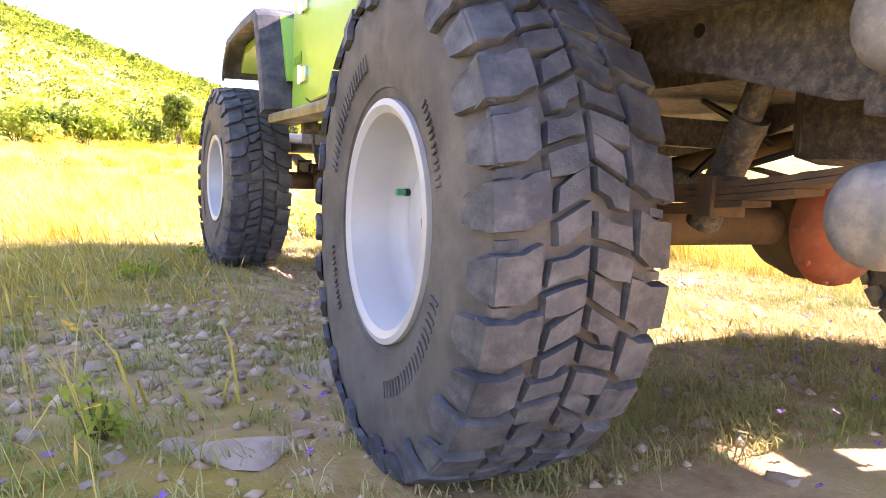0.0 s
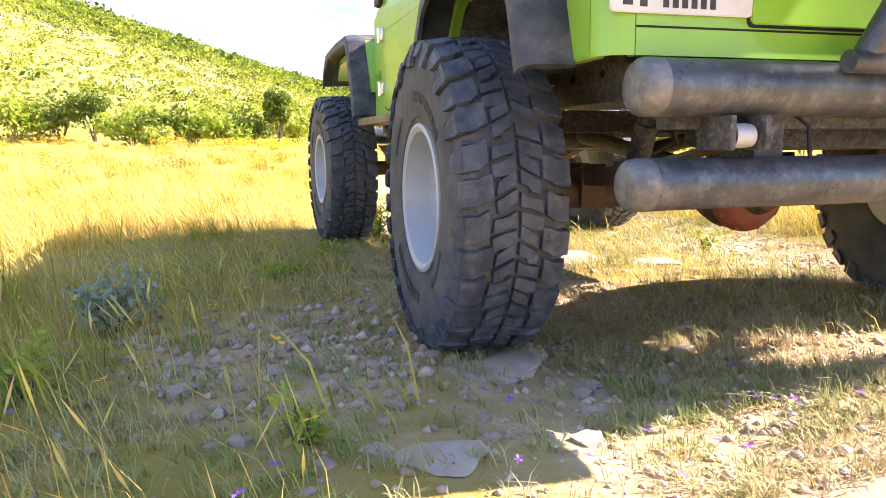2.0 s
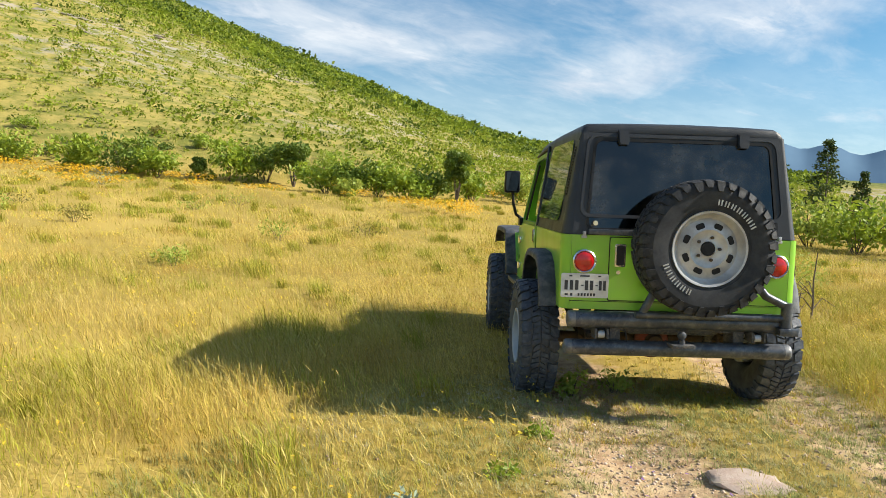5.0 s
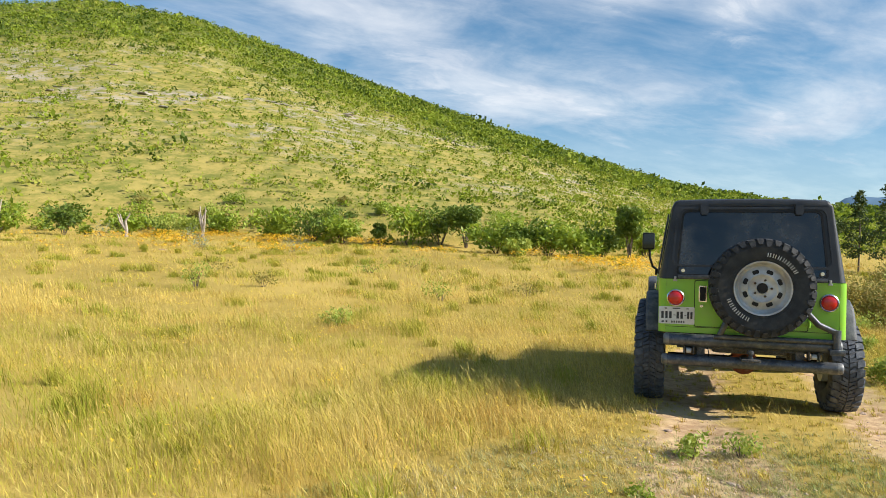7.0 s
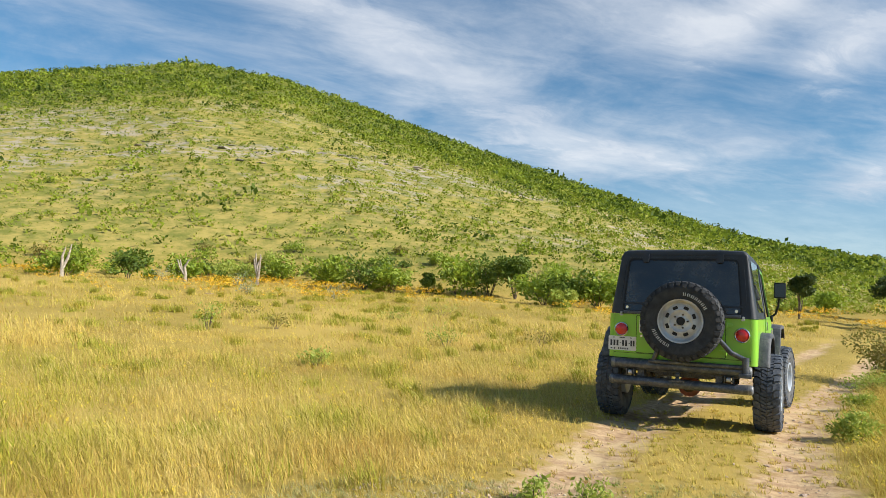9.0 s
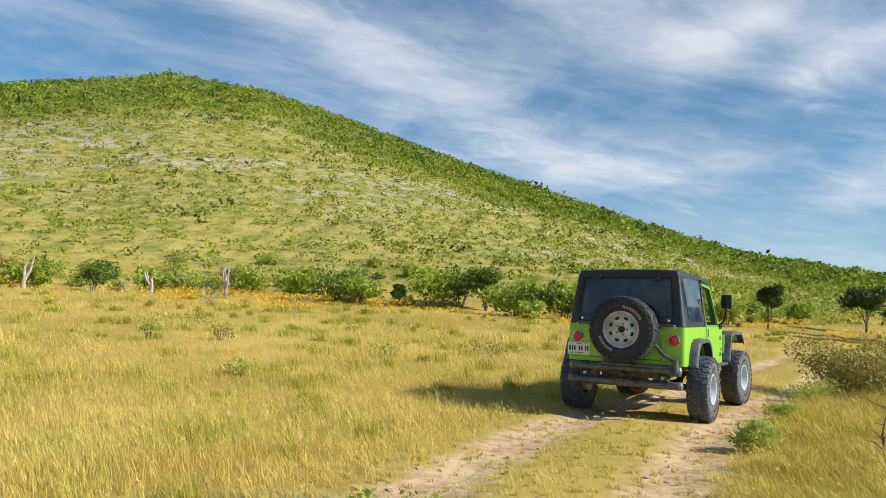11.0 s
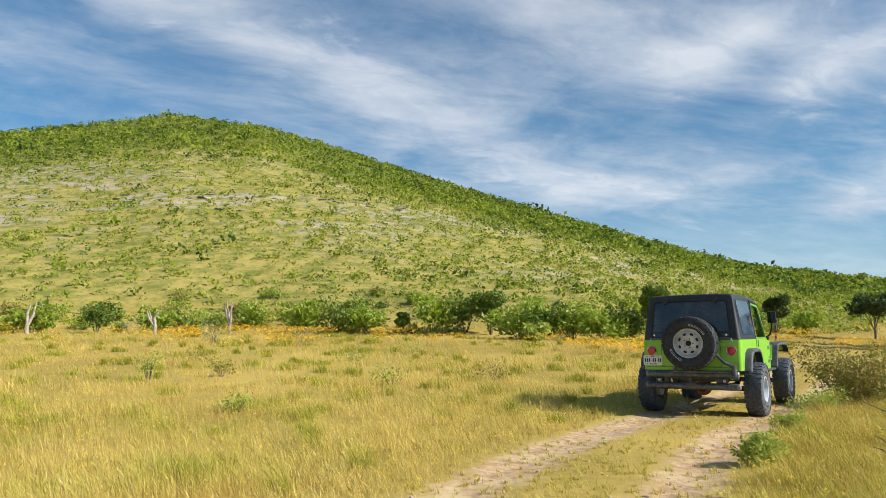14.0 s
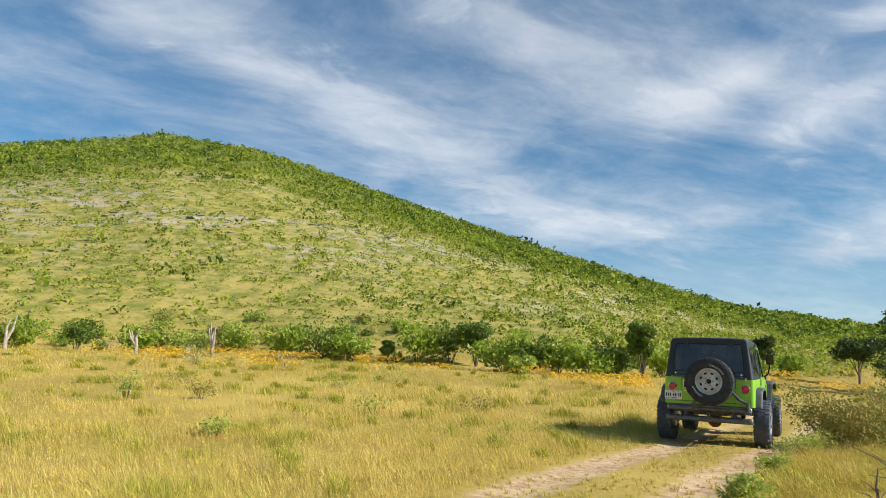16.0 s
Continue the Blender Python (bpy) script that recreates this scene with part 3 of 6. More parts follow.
def raw_mesh(name, co, quads, tris=None):
    """A mesh from arrays of places and of corners."""
    mesh = bpy.data.meshes.new(name)
    tris = np.zeros((0, 3), int) if tris is None else tris
    loops = np.concatenate([quads.ravel(), tris.ravel()]).astype(np.int32)
    mesh.vertices.add(len(co))
    mesh.vertices.foreach_set("co", co.astype(np.float32).ravel())
    mesh.loops.add(len(loops))
    mesh.loops.foreach_set("vertex_index", loops)
    nq, nt = len(quads), len(tris)
    starts = np.concatenate([np.arange(nq) * 4, nq * 4 + np.arange(nt) * 3]).astype(np.int32)
    mesh.polygons.add(nq + nt)
    mesh.polygons.foreach_set("loop_start", starts)
    mesh.update(calc_edges=True)
    mesh.validate()
    return mesh


make_land()


def make_mountain():
    """Hills on the horizon, with distance haze painted in as blue."""
    heads = np.radians(np.linspace(-70, -12, 90))
    d = np.degrees(heads)
    el = 4.3 + 0.9 * np.exp(-((d + 29) / 5) ** 2) + 0.5 * np.exp(-((d + 40) / 6) ** 2) + 0.12 * np.sin(d * 1.9) - 4.0 * smooth01((d + 20) / 7)
    rows = []
    for dist, f in ((2600, 0.0), (2900, 0.55), (3100, 0.85), (3200, 1.0), (3600, 0.4), (4000, 0.0)):
        rows.append(np.stack([-dist * np.sin(heads), dist * np.cos(heads), 3200 * np.tan(np.radians(el)) * f + 8 * np.sin(heads * 90 + dist) * f - 5], -1))
    co = np.array(rows)
    k, m = co.shape[:2]
    i, j = np.meshgrid(np.arange(k - 1), np.arange(m - 1), indexing="ij")
    quads = np.stack([i * m + j, i * m + j + 1, (i + 1) * m + j + 1, (i + 1) * m + j], -1).reshape(-1, 4)
    tagged(link("backdrop", raw_mesh("backdrop", co.reshape(-1, 3), quads), FAR_BLUE), "mountains on the horizon, coloured blue for distance haze", "mountain", kind="structure")


make_mountain()
rng = np.random.RandomState(7)


def blades(name, x, y, tall, wide, lean, material, label, category="grass", heads=0.0):
    """Grass: each blade a bent strip that ends in a point, standing on the land; some carry a seed head."""
    n = len(x)
    z = height(x, y) - 0.01
    turn, bend = rng.rand(n) * 2 * np.pi, (0.25 + rng.rand(n)) * lean
    wind = rng.rand(n) * 0.5
    side = np.stack([np.cos(turn), np.sin(turn), np.zeros(n)], -1) * wide[:, None] / 2
    way = np.stack([-np.sin(turn) * bend - wind, np.cos(turn) * bend, np.zeros(n)], -1) * tall[:, None]
    root = np.stack([x, y, z], -1)
    mid = root + way * 0.35 + np.stack([0 * x, 0 * x, tall * 0.55], -1)
    tip = root + way + np.stack([0 * x, 0 * x, tall * (1 - 0.25 * bend)], -1)
    co = np.stack([root - side, root + side, mid + side * 0.8, mid - side * 0.8, tip], 1).reshape(-1, 3)
    b = np.arange(n)[:, None] * 5
    quads, tris = b + np.array([[0, 1, 2, 3]]), b + np.array([[3, 2, 4]])
    if heads:
        pick = rng.rand(n) < heads
        t, s, u = tip[pick], side[pick] / np.maximum(wide[pick, None], 1e-6) * 0.006, (tip - mid)[pick]
        u = u / np.linalg.norm(u, axis=1)[:, None] * (0.03 + 0.03 * rng.rand(pick.sum()))[:, None]
        extra = np.stack([t - u, t + s, t + u, t - s], 1).reshape(-1, 3)
        quads = np.concatenate([quads, len(co) + np.arange(pick.sum())[:, None] * 4 + np.array([[0, 1, 2, 3]])])
        co = np.concatenate([co, extra])
    ob = link(name, raw_mesh(name, co, quads, tris), material, smooth=0)
    return tagged(ob, label, category, kind="stuff")


def scatter(n, r0, r1, a0, a1, power=1.0):
    """Random places in a sector; power below 1 crowds them near."""
    r = r0 + (r1 - r0) * rng.rand(n) ** (1 / power)
    a = np.radians(a0 + (a1 - a0) * rng.rand(n))
    return CENTRE[0] - r * np.sin(a), CENTRE[1] + r * np.cos(a)


EYES = np.array([row[1:3] for row in PATH])


def clear_of_path(x, y, gap):
    d = np.min(np.hypot(x[:, None] - EYES[None, :, 0], y[:, None] - EYES[None, :, 1]), axis=1)
    return d > gap


def make_grass():
    # the meadow, dense near and coarser with distance
    for n, r0, r1, w0, h0, power, gap in ((140000, 0.3, 7, 0.0024, 0.165, 0.9, 1.0), (290000, 5, 18, 0.0034, 0.150, 0.95, 0.7), (200000, 15, 52, 0.011, 0.16, 0.9, 0.7)):
        x, y = scatter(n, r0, r1, -62, 72, 1 / power)
        bare = bareness(x, y)
        drift = hash_noise(x, y, 0.35, 11) * 0.5 + hash_noise(x, y, 1.3, 12) * 0.5 + hash_noise(x, y, 3.7, 13) * 0.35
        keep = (rng.rand(n) > bare * 1.5) & (rng.rand(n) < 0.70 + 0.75 * drift) & clear_of_path(x, y, gap) & (hill_share(x, y) < 0.10)
        near_start = np.exp(-(((x + 0.9) / 1.3) ** 2 + ((y - 0.6) / 1.9) ** 2))
        keep &= rng.rand(n) > np.maximum(near_start * 0.93, 0.80 * np.exp(-(track_off(x, y) / 1.35) ** 4))
        x, y, drift, near_start = x[keep], y[keep], drift[keep], near_start[keep]
        off = np.abs(track_off(x, y))
        k = len(x)
        tall = h0 * (0.40 + 1.1 * rng.rand(k) ** 1.6) * (1 + 0.75 * drift) * np.clip(0.45 + off * 0.22, 0.4, 1.0) * (1 - 0.6 * near_start)
        wide = w0 * (0.6 + 0.8 * rng.rand(k))
        pale = rng.rand(k) < 0.28
        blades("meadow_grass", x[~pale], y[~pale], tall[~pale], wide[~pale], 1.0, GRASS, "golden and olive meadow grass, thick and uneven", heads=0.10)
        blades("straw_grass", x[pale], y[pale], tall[pale] * 1.15, wide[pale] * 0.7, 0.8, GRASS_PALE, "pale dry straw stems with seed heads", heads=0.25)
    x, y = scatter(60000, 1.0, 16, 72, 298, 1.5)
    keep = (rng.rand(len(x)) > bareness(x, y) * 1.5) & clear_of_path(x, y, 1.3) & (np.abs(track_off(x, y)) > 1.2)
    x, y = x[keep], y[keep]
    blades("meadow_grass", x, y, 0.08 + 0.16 * rng.rand(len(x)), np.full(len(x), 0.006), 0.9, GRASS, "golden and olive meadow grass, thick and uneven")
    # short turf round the start and between the ruts, in tufts
    for n, r0, r1, w, t0 in ((95000, 0.2, 4.8, 0.0028, 0.050), (56000, 3, 15, 0.005, 0.06)):
        x, y = scatter(n // 5, r0, r1, -75, 85, 1.2)
        keep = (rng.rand(len(x)) < 1.0 + 0.8 * hash_noise(x, y, 1.5, 22) - 0.25 * bareness(x, y)) & (np.abs(track_off(x, y)) < 3.4)
        x, y = x[keep], y[keep]
        size = 0.4 + 0.9 * rng.rand(len(x))
        per = 18
        spread = rng.randn(2, len(x), per) * (0.016 + 0.05 * (w > 0.005)) * size[None, :, None]
        x, y, size = (x[:, None] + spread[0]).ravel(), (y[:, None] + spread[1]).ravel(), np.repeat(size, per)
        keep = clear_of_path(x, y, 0.45)
        x, y, size = x[keep], y[keep], size[keep]
        blades("short_turf", x, y, t0 * size * (0.4 + 0.9 * rng.rand(len(x))), np.full(len(x), w), 1.1, GRASS_SHORT if w < 0.005 else GRASS_VERGE, "short green and straw turf in tufts between bare patches")


def make_tussocks():
    """Taller clumps of olive grass in the meadow and thick herbs along the track's far verge."""
    def clumps(cx, cy, size, per, tall):
        k = len(cx)
        x = (cx[:, None] + rng.randn(k, per) * size[:, None] * 0.42).ravel()
        y = (cy[:, None] + rng.randn(k, per) * size[:, None] * 0.42).ravel()
        t = np.repeat(tall, per) * (0.45 + 0.7 * rng.rand(k * per))
        keep = clear_of_path(x, y, 1.0) & (np.abs(track_off(x, y)) > 1.15)
        return x[keep], y[keep], t[keep]

    cx, cy = scatter(420, 3.5, 42, -30, 66, 1.15)
    keep = (bareness(cx, cy) < 0.1) & (hill_share(cx, cy) < 0)
    cx, cy = cx[keep], cy[keep]
    r, _ = polar(cx, cy)
    x, y, t = clumps(cx, cy, 0.12 + 0.45 * rng.rand(len(cx)) ** 1.5, 130, 0.16 + 0.16 * rng.rand(len(cx)))
    r, _ = polar(x, y)
    blades("grass_tussocks", x, y, t, 0.003 + 0.0004 * r, 0.8, GRASS_TUFT, "tussocks of taller olive-green grass in the meadow", heads=0.1)
    cx, cy = scatter(330, 3.5, 40, -30, 62, 1.15)
    x, y, t = clumps(cx, cy, 0.2 + 0.7 * rng.rand(len(cx)), 34, 0.14 + 0.14 * rng.rand(len(cx)))
    r, _ = polar(x, y)
    make_flowers("yellow_flower_clumps", x, y, t, 0.008 + 0.0006 * r, FLOWER_Y, "clumps of yellow wild flowers in the meadow")
    cy = 1.5 + 24 * rng.rand(520)
    cx = np.interp(cy, TRACK_Y, TRACK_X) + 1.45 + 4.5 * rng.rand(520) ** 1.4
    x, y, t = clumps(cx, cy, 0.15 + 0.3 * rng.rand(520), 130, 0.11 + 0.15 * rng.rand(520))
    blades("verge_herbs", x, y, t, 0.003 + 0.003 * rng.rand(len(x)), 0.8, GRASS_VERGE, "tall yellow-green grass and herbs along the verge", heads=0.25)


def make_stems():
    """Sparse tall stems beside the gravel."""
    n = 1500
    x, y = -2.6 + 1.25 * rng.rand(n), -0.45 + 1.9 * rng.rand(n)
    keep = clear_of_path(x, y, 0.85) & (rng.rand(n) < 0.35 + 0.5 * smooth01((-1.55 - x) / 0.5))
    x, y = x[keep], y[keep]
    k = len(x)
    blades("tall_stems", x, y, 0.08 + 0.15 * rng.rand(k), 0.0016 + 0.0012 * rng.rand(k), 0.5, GRASS_PALE, "sparse thin grass stems beside the gravel", heads=0.3)
    pick = rng.rand(k) < 0.05
    make_flowers("orange_field_flowers", x[pick], y[pick], 0.10 + 0.12 * rng.rand(pick.sum()), 0.009 + 0.006 * rng.rand(pick.sum()), FLOWER_O, "small orange wild flowers beside the gravel")


def make_gravel():
    """Pebbles and crumbs of soil on the bare ground."""
    x0, y0 = scatter(22000, 0.4, 13, -60, 85, 1.0)
    x1, y1 = scatter(60000, 0.5, 4.6, -40, 85, 1.3)
    x, y = np.concatenate([x0, x1]), np.concatenate([y0, y1])
    keep = (rng.rand(len(x)) < bareness(x, y) ** 2 * 0.42 + 0.02) & (np.abs(track_off(x, y)) < 3) & clear_of_path(x, y, 0.3)
    x, y = x[keep], y[keep]
    k = len(x)
    size = (0.003 + 0.013 * rng.rand(k) ** 2.5) * np.where(np.hypot(x + 1.35, y - 0.9) < 0.55, 1.6, 1.0)
    c = np.stack([x, y, height(x, y) + size * 0.15], -1)
    corner = np.array([(1, 0, 0), (0, 1, 0), (-1, 0, 0), (0, -1, 0), (0.2, 0.1, 0.75), (-0.1, 0.1, -0.7)])
    turn = rng.rand(k) * 6.28
    p = corner[None] * (0.7 + 0.6 * rng.rand(k, 6, 3)) * size[:, None, None]
    q = np.stack([p[..., 0] * np.cos(turn)[:, None] - p[..., 1] * np.sin(turn)[:, None], p[..., 0] * np.sin(turn)[:, None] + p[..., 1] * np.cos(turn)[:, None], p[..., 2]], -1)
    tris = np.array([(0, 1, 4), (1, 2, 4), (2, 3, 4), (3, 0, 4), (1, 0, 5), (2, 1, 5), (3, 2, 5), (0, 3, 5)])
    mesh = raw_mesh("gravel", (c[:, None] + q).reshape(-1, 3), np.zeros((0, 4), int), (np.arange(k)[:, None, None] * 6 + tris[None]).reshape(-1, 3))
    tagged(link("gravel", mesh, GRAVEL, smooth=0), "loose reddish and pale gravel on the bare soil", "gravel", kind="stuff")


def make_flowers(name, x, y, tall, size, material, label):
    """Small flowers: a few petals on a stem each."""
    n = len(x)
    z = height(x, y)
    stem_x, stem_y = x + (rng.rand(n) - 0.5) * 0.3 * tall, y + (rng.rand(n) - 0.5) * 0.3 * tall
    c = np.stack([stem_x, stem_y, z + tall], -1)
    co, quads = [], []
    tilt = (rng.rand(n, 2) - 0.5) * 1.2
    for p in range(5):
        a = 2 * np.pi * p / 5 + rng.rand(n) * 0.4
        d = np.stack([np.cos(a), np.sin(a), tilt[:, 0] * np.cos(a) + tilt[:, 1] * np.sin(a) + 0.15], -1) * size[:, None]
        e = np.stack([-np.sin(a), np.cos(a), 0 * a], -1) * size[:, None] * 0.38
        co.append(np.stack([c, c + d * 0.6 - e, c + d, c + d * 0.6 + e], 1).reshape(-1, 3))
        quads.append(np.arange(n)[:, None] * 4 + np.array([[0, 1, 2, 3]]) + p * n * 4)
    tagged(link(name, raw_mesh(name, np.concatenate(co), np.concatenate(quads)), material, smooth=0), label, "flowers", kind="stuff")


def make_meadow_flowers():
    x, y = scatter(7000, 1.0, 26, -55, 65, 1.2)
    keep = (bareness(x, y) < 0.25) & (hash_noise(x, y, 0.5, 31) > -0.1) & clear_of_path(x, y, 0.9)
    x, y = x[keep], y[keep]
    make_flowers("yellow_meadow_flowers", x, y, 0.09 + 0.14 * rng.rand(len(x)), 0.009 + 0.011 * rng.rand(len(x)), FLOWER_Y, "small yellow wild flowers among the grass")
    # the drift of orange flowers along the foot of the hill
    x, y = scatter(52000, 26, 54, -25, 62, 1.0)
    u = hill_share(x, y)
    keep = (np.abs(u + 0.035) < 0.075) & (hash_noise(x, y, 0.22, 36) + 0.6 * hash_noise(x, y, 0.7, 34) > 0.50)
    x, y = x[keep], y[keep]
    make_flowers("orange_flower_drift", x, y, 0.25 + 0.25 * rng.rand(len(x)), 0.045 + 0.04 * rng.rand(len(x)), FLOWER_O, "drift of orange wild flowers at the foot of the hill")
    x, y = scatter(160, 0.8, 3.2, 30, 100, 1.0)
    keep = clear_of_path(x, y, 0.45)
    x, y = x[keep], y[keep]
    make_flowers("violet_flowers", x, y, 0.03 + 0.05 * rng.rand(len(x)), 0.007 + 0.005 * rng.rand(len(x)), FLOWER_V, "tiny violet flowers on gravelly soil")


def leaf_cloud(centres, radii, count, size, seed, flat=0.75, droop=0.0):
    """Leaves strewn over the outside of several clumps, as bent four-cornered leaves."""
    r = np.random.RandomState(seed)
    pick = r.choice(len(centres), count, p=np.array(radii) ** 2 / np.sum(np.array(radii) ** 2))
    c, rad = np.array(centres)[pick], np.array(radii)[pick]
    d = r.randn(count, 3)
    d /= np.linalg.norm(d, axis=1)[:, None]
    d[:, 2] *= flat
    p = c + d * (rad * (0.45 + 0.6 * r.rand(count)))[:, None]
    u = r.randn(count, 3) + d * 0.8
    u[:, 2] -= droop
    u /= np.linalg.norm(u, axis=1)[:, None]
    v = np.cross(u, r.randn(count, 3))
    v /= np.linalg.norm(v, axis=1)[:, None]
    s = size * (0.6 + 0.8 * r.rand(count))[:, None]
    co = np.stack([p - u * s, p - v * s * 0.42, p + u * s, p + v * s * 0.42], 1).reshape(-1, 3)
    return co, np.arange(count)[:, None] * 4 + np.array([[0, 1, 2, 3]])


def shrub(name, x, y, wide, tall, leaf, label, seed, count=700, size=0.11, trunk=0.0, category="bush", group="", flat=0.8):
    """A shrub or small tree: forked stems and an uneven crown of leaves."""
    r = np.random.RandomState(seed)
    ob = thing(name, label, category, group, pose(x, y, float(height(x, y)) - 0.03, 0, 0, r.rand() * 360))
    clumps, sizes = [], []
    bm = bmesh.new()
    n = 5 + int(5 * r.rand())
    for i in range(n):
        a = 2 * math.pi * (i + r.rand() * 0.7) / n
        reach = wide * 0.5 * (0.25 + 0.55 * r.rand())
        top = Vector((math.cos(a) * reach, math.sin(a) * reach, trunk + (tall - trunk) * (0.35 + 0.5 * r.rand())))
        start = Vector((math.cos(a), math.sin(a), 0)) * wide * 0.03 + Vector((0, 0, trunk * 0.8 * r.rand()))
        elbow = start.lerp(top, 0.5) + Vector((0, 0, 0.10 * tall))
        w = 0.010 * tall + 0.002
        tube(bm, [start, elbow, top], [w, w * 0.7, w * 0.25], 5)
        clumps.append(top)
        sizes.append(wide * (0.16 + 0.16 * r.rand()))
        clumps.append(elbow + Vector((r.randn(), r.randn(), 0)) * wide * 0.10 + Vector((0, 0, 0.05 * tall)))
        sizes.append(wide * (0.14 + 0.12 * r.rand()))
    if trunk:
        tube(bm, [(0, 0, -0.1), (0.02, 0.01, trunk * 0.6), (0, 0, trunk * 1.2)], [0.03 * tall, 0.022 * tall, 0.012 * tall], 7)
    part("stem", bm, BARK, ob)
    co, quads = leaf_cloud(clumps, sizes, count, size, seed, flat)
    co[:, 2] = np.maximum(co[:, 2], 0.03)
    link("crown", raw_mesh("crown", co, quads), leaf, ob, smooth=0)
    return ob


def from_view(head, dist):
    return CENTRE[0] - dist * math.sin(radians(head)), CENTRE[1] + dist * math.cos(radians(head))


def make_bushes():
    # heading, distance, width, height, leaf, leaf size
    band = [(45.5, 46, 3.2, 1.9, LEAF, 0.15), (41.5, 45, 2.6, 1.8, LEAF_DEEP, 0.13), (37.5, 46, 2.4, 1.5, LEAF, 0.14), (33.5, 45, 2.2, 1.5, LEAF_LIME, 0.12), (30.5, 48, 2.8, 1.6, LEAF, 0.13),
            (26.8, 44, 3.2, 2.0, LEAF, 0.15), (24.0, 44, 3.6, 2.1, LEAF_DEEP, 0.14), (21.8, 43, 2.8, 1.9, LEAF, 0.15), (16.6, 42, 3.6, 2.5, LEAF, 0.16), (14.0, 42, 3.4, 2.2, LEAF_DEEP, 0.14),
            (9.8, 38, 3.0, 2.1, LEAF, 0.15), (8.0, 37, 2.6, 2.0, LEAF_DEEP, 0.13), (5.6, 37, 2.8, 1.8, LEAF, 0.14), (3.2, 37, 2.8, 1.7, LEAF, 0.14), (1.2, 38, 2.6, 1.8, LEAF_DEEP, 0.13),
            (-2.2, 39, 2.6, 2.0, LEAF, 0.14), (-6.2, 42, 2.6, 1.6, LEAF_LIME, 0.13), (8.6, 35, 1.3, 0.9, LEAF_LIME, 0.12), (-11.0, 47, 2.0, 1.2, LEAF, 0.12), (51, 47, 3.0, 1.8, LEAF, 0.14), (55, 46, 2.6, 1.6, LEAF_LIME, 0.14)]
    for i, (head, dist, wide, tall, leaf, size) in enumerate(band):
        kind = {"green_shrub_leaves": "leafy green", "deep_green_leaves": "dark green", "bright_weed_leaves": "bright lime-green"}[leaf.name]
        shrub("bush", *from_view(head, dist), wide, tall, leaf, f"{kind} bush at the foot of the hill", 100 + i, 1000, size * 0.95, group="bushes at the foot of the hill")
    for i in range(72):
        head = -9 + 63 * i / 71 + rng.randn() * 0.8
        wide = 0.7 + 1.3 * rng.rand()
        shrub("bush", *from_view(head, 39 + 8 * min(max(head, 0) / 30, 1) + rng.rand() * 9), wide, wide * (0.45 + 0.35 * rng.rand()), (LEAF, LEAF_LIME, LEAF_DEEP, LEAF_BROWN, LEAF)[i % 5], "small scrubby bush at the foot of the hill", 900 + i, 420, 0.085, group="small bushes at the foot of the hill")
    # small trees
    for i, (head, dist, wide, tall, trunk, leaf) in enumerate([(12.0, 41, 2.0, 2.4, 0.9, LEAF_DEEP), (19.0, 42, 0.9, 1.5, 0.3, LEAF_DEEP), (-0.8, 37, 1.5, 2.9, 0.7, LEAF_DEEP), (-9.0, 40, 1.5, 2.2, 1.2, LEAF_PINE), (-15.2, 44, 2.1, 2.4, 1.25, LEAF_PINE)]):
        shrub("small_tree", *from_view(head, dist), wide, tall, leaf, "small dark green tree with a bare stem", 200 + i, 3200, 0.10, trunk, "tree", "small trees by the meadow")
    # feathery pines beyond the track
    for i, (head, dist, tall) in enumerate([(-17.3, 40, 4.1), (-19.0, 38, 4.4), (-21.5, 40, 3.6), (-25.6, 36, 4.0), (-28.8, 34, 4.6), (-31.5, 37, 3.4)]):
        pine(*from_view(head, dist), tall, 300 + i)
    for i, (head, dist, wide, tall) in enumerate([(-22.5, 38, 3.5, 2.2), (-24.5, 33, 3.0, 1.9), (-27.5, 30, 3.2, 2.0), (-30.5, 28, 3.4, 2.2), (-33.5, 30, 3.8, 2.6), (-37, 27, 3.4, 2.4), (-41, 28, 3.6, 2.5)]):
        shrub("bush", *from_view(head, dist), wide, tall, LEAF if i % 2 else LEAF_LIME, "leafy bush on the far side of the track", 340 + i, 1200, 0.12, group="bushes beyond the track")
    # brown and green scrub along the track's far edge
    for i, (x, y, wide, tall, leaf, label, size) in enumerate([
            (4.80, 14.1, 1.9, 1.15, LEAF_BROWN, "russet-brown scrub bush beside the track", 0.055), (6.5, 15.6, 2.2, 1.0, LEAF_BROWN, "russet-brown scrub bush beside the track", 0.055),
            (7.6, 18.1, 2.2, 1.25, LEAF_LIME, "yellow-green scrub bush beside the track", 0.065), (3.9, 12.9, 0.9, 0.40, LEAF_LIME, "yellow-green scrub bush beside the track", 0.030),
            (8.2, 21.5, 2.4, 1.2, LEAF_BROWN, "russet-brown scrub bush beside the track", 0.06), (2.22, 7.2, 0.50, 0.34, LEAF_LIME, "low green weed bush at the track's edge", 0.030),
            (5.8, 11.6, 1.3, 0.55, LEAF_LIME, "yellow-green scrub bush beside the track", 0.035), (2.95, 9.9, 0.45, 0.28, LEAF_LIME, "low green weed bush at the track's edge", 0.028)]):
        shrub("scrub_bush", x, y, wide, tall, leaf, label, 400 + i, 6500 if tall > 0.6 else 1100, size * (0.62 if tall > 0.6 else 0.8), group="scrub beside the track")
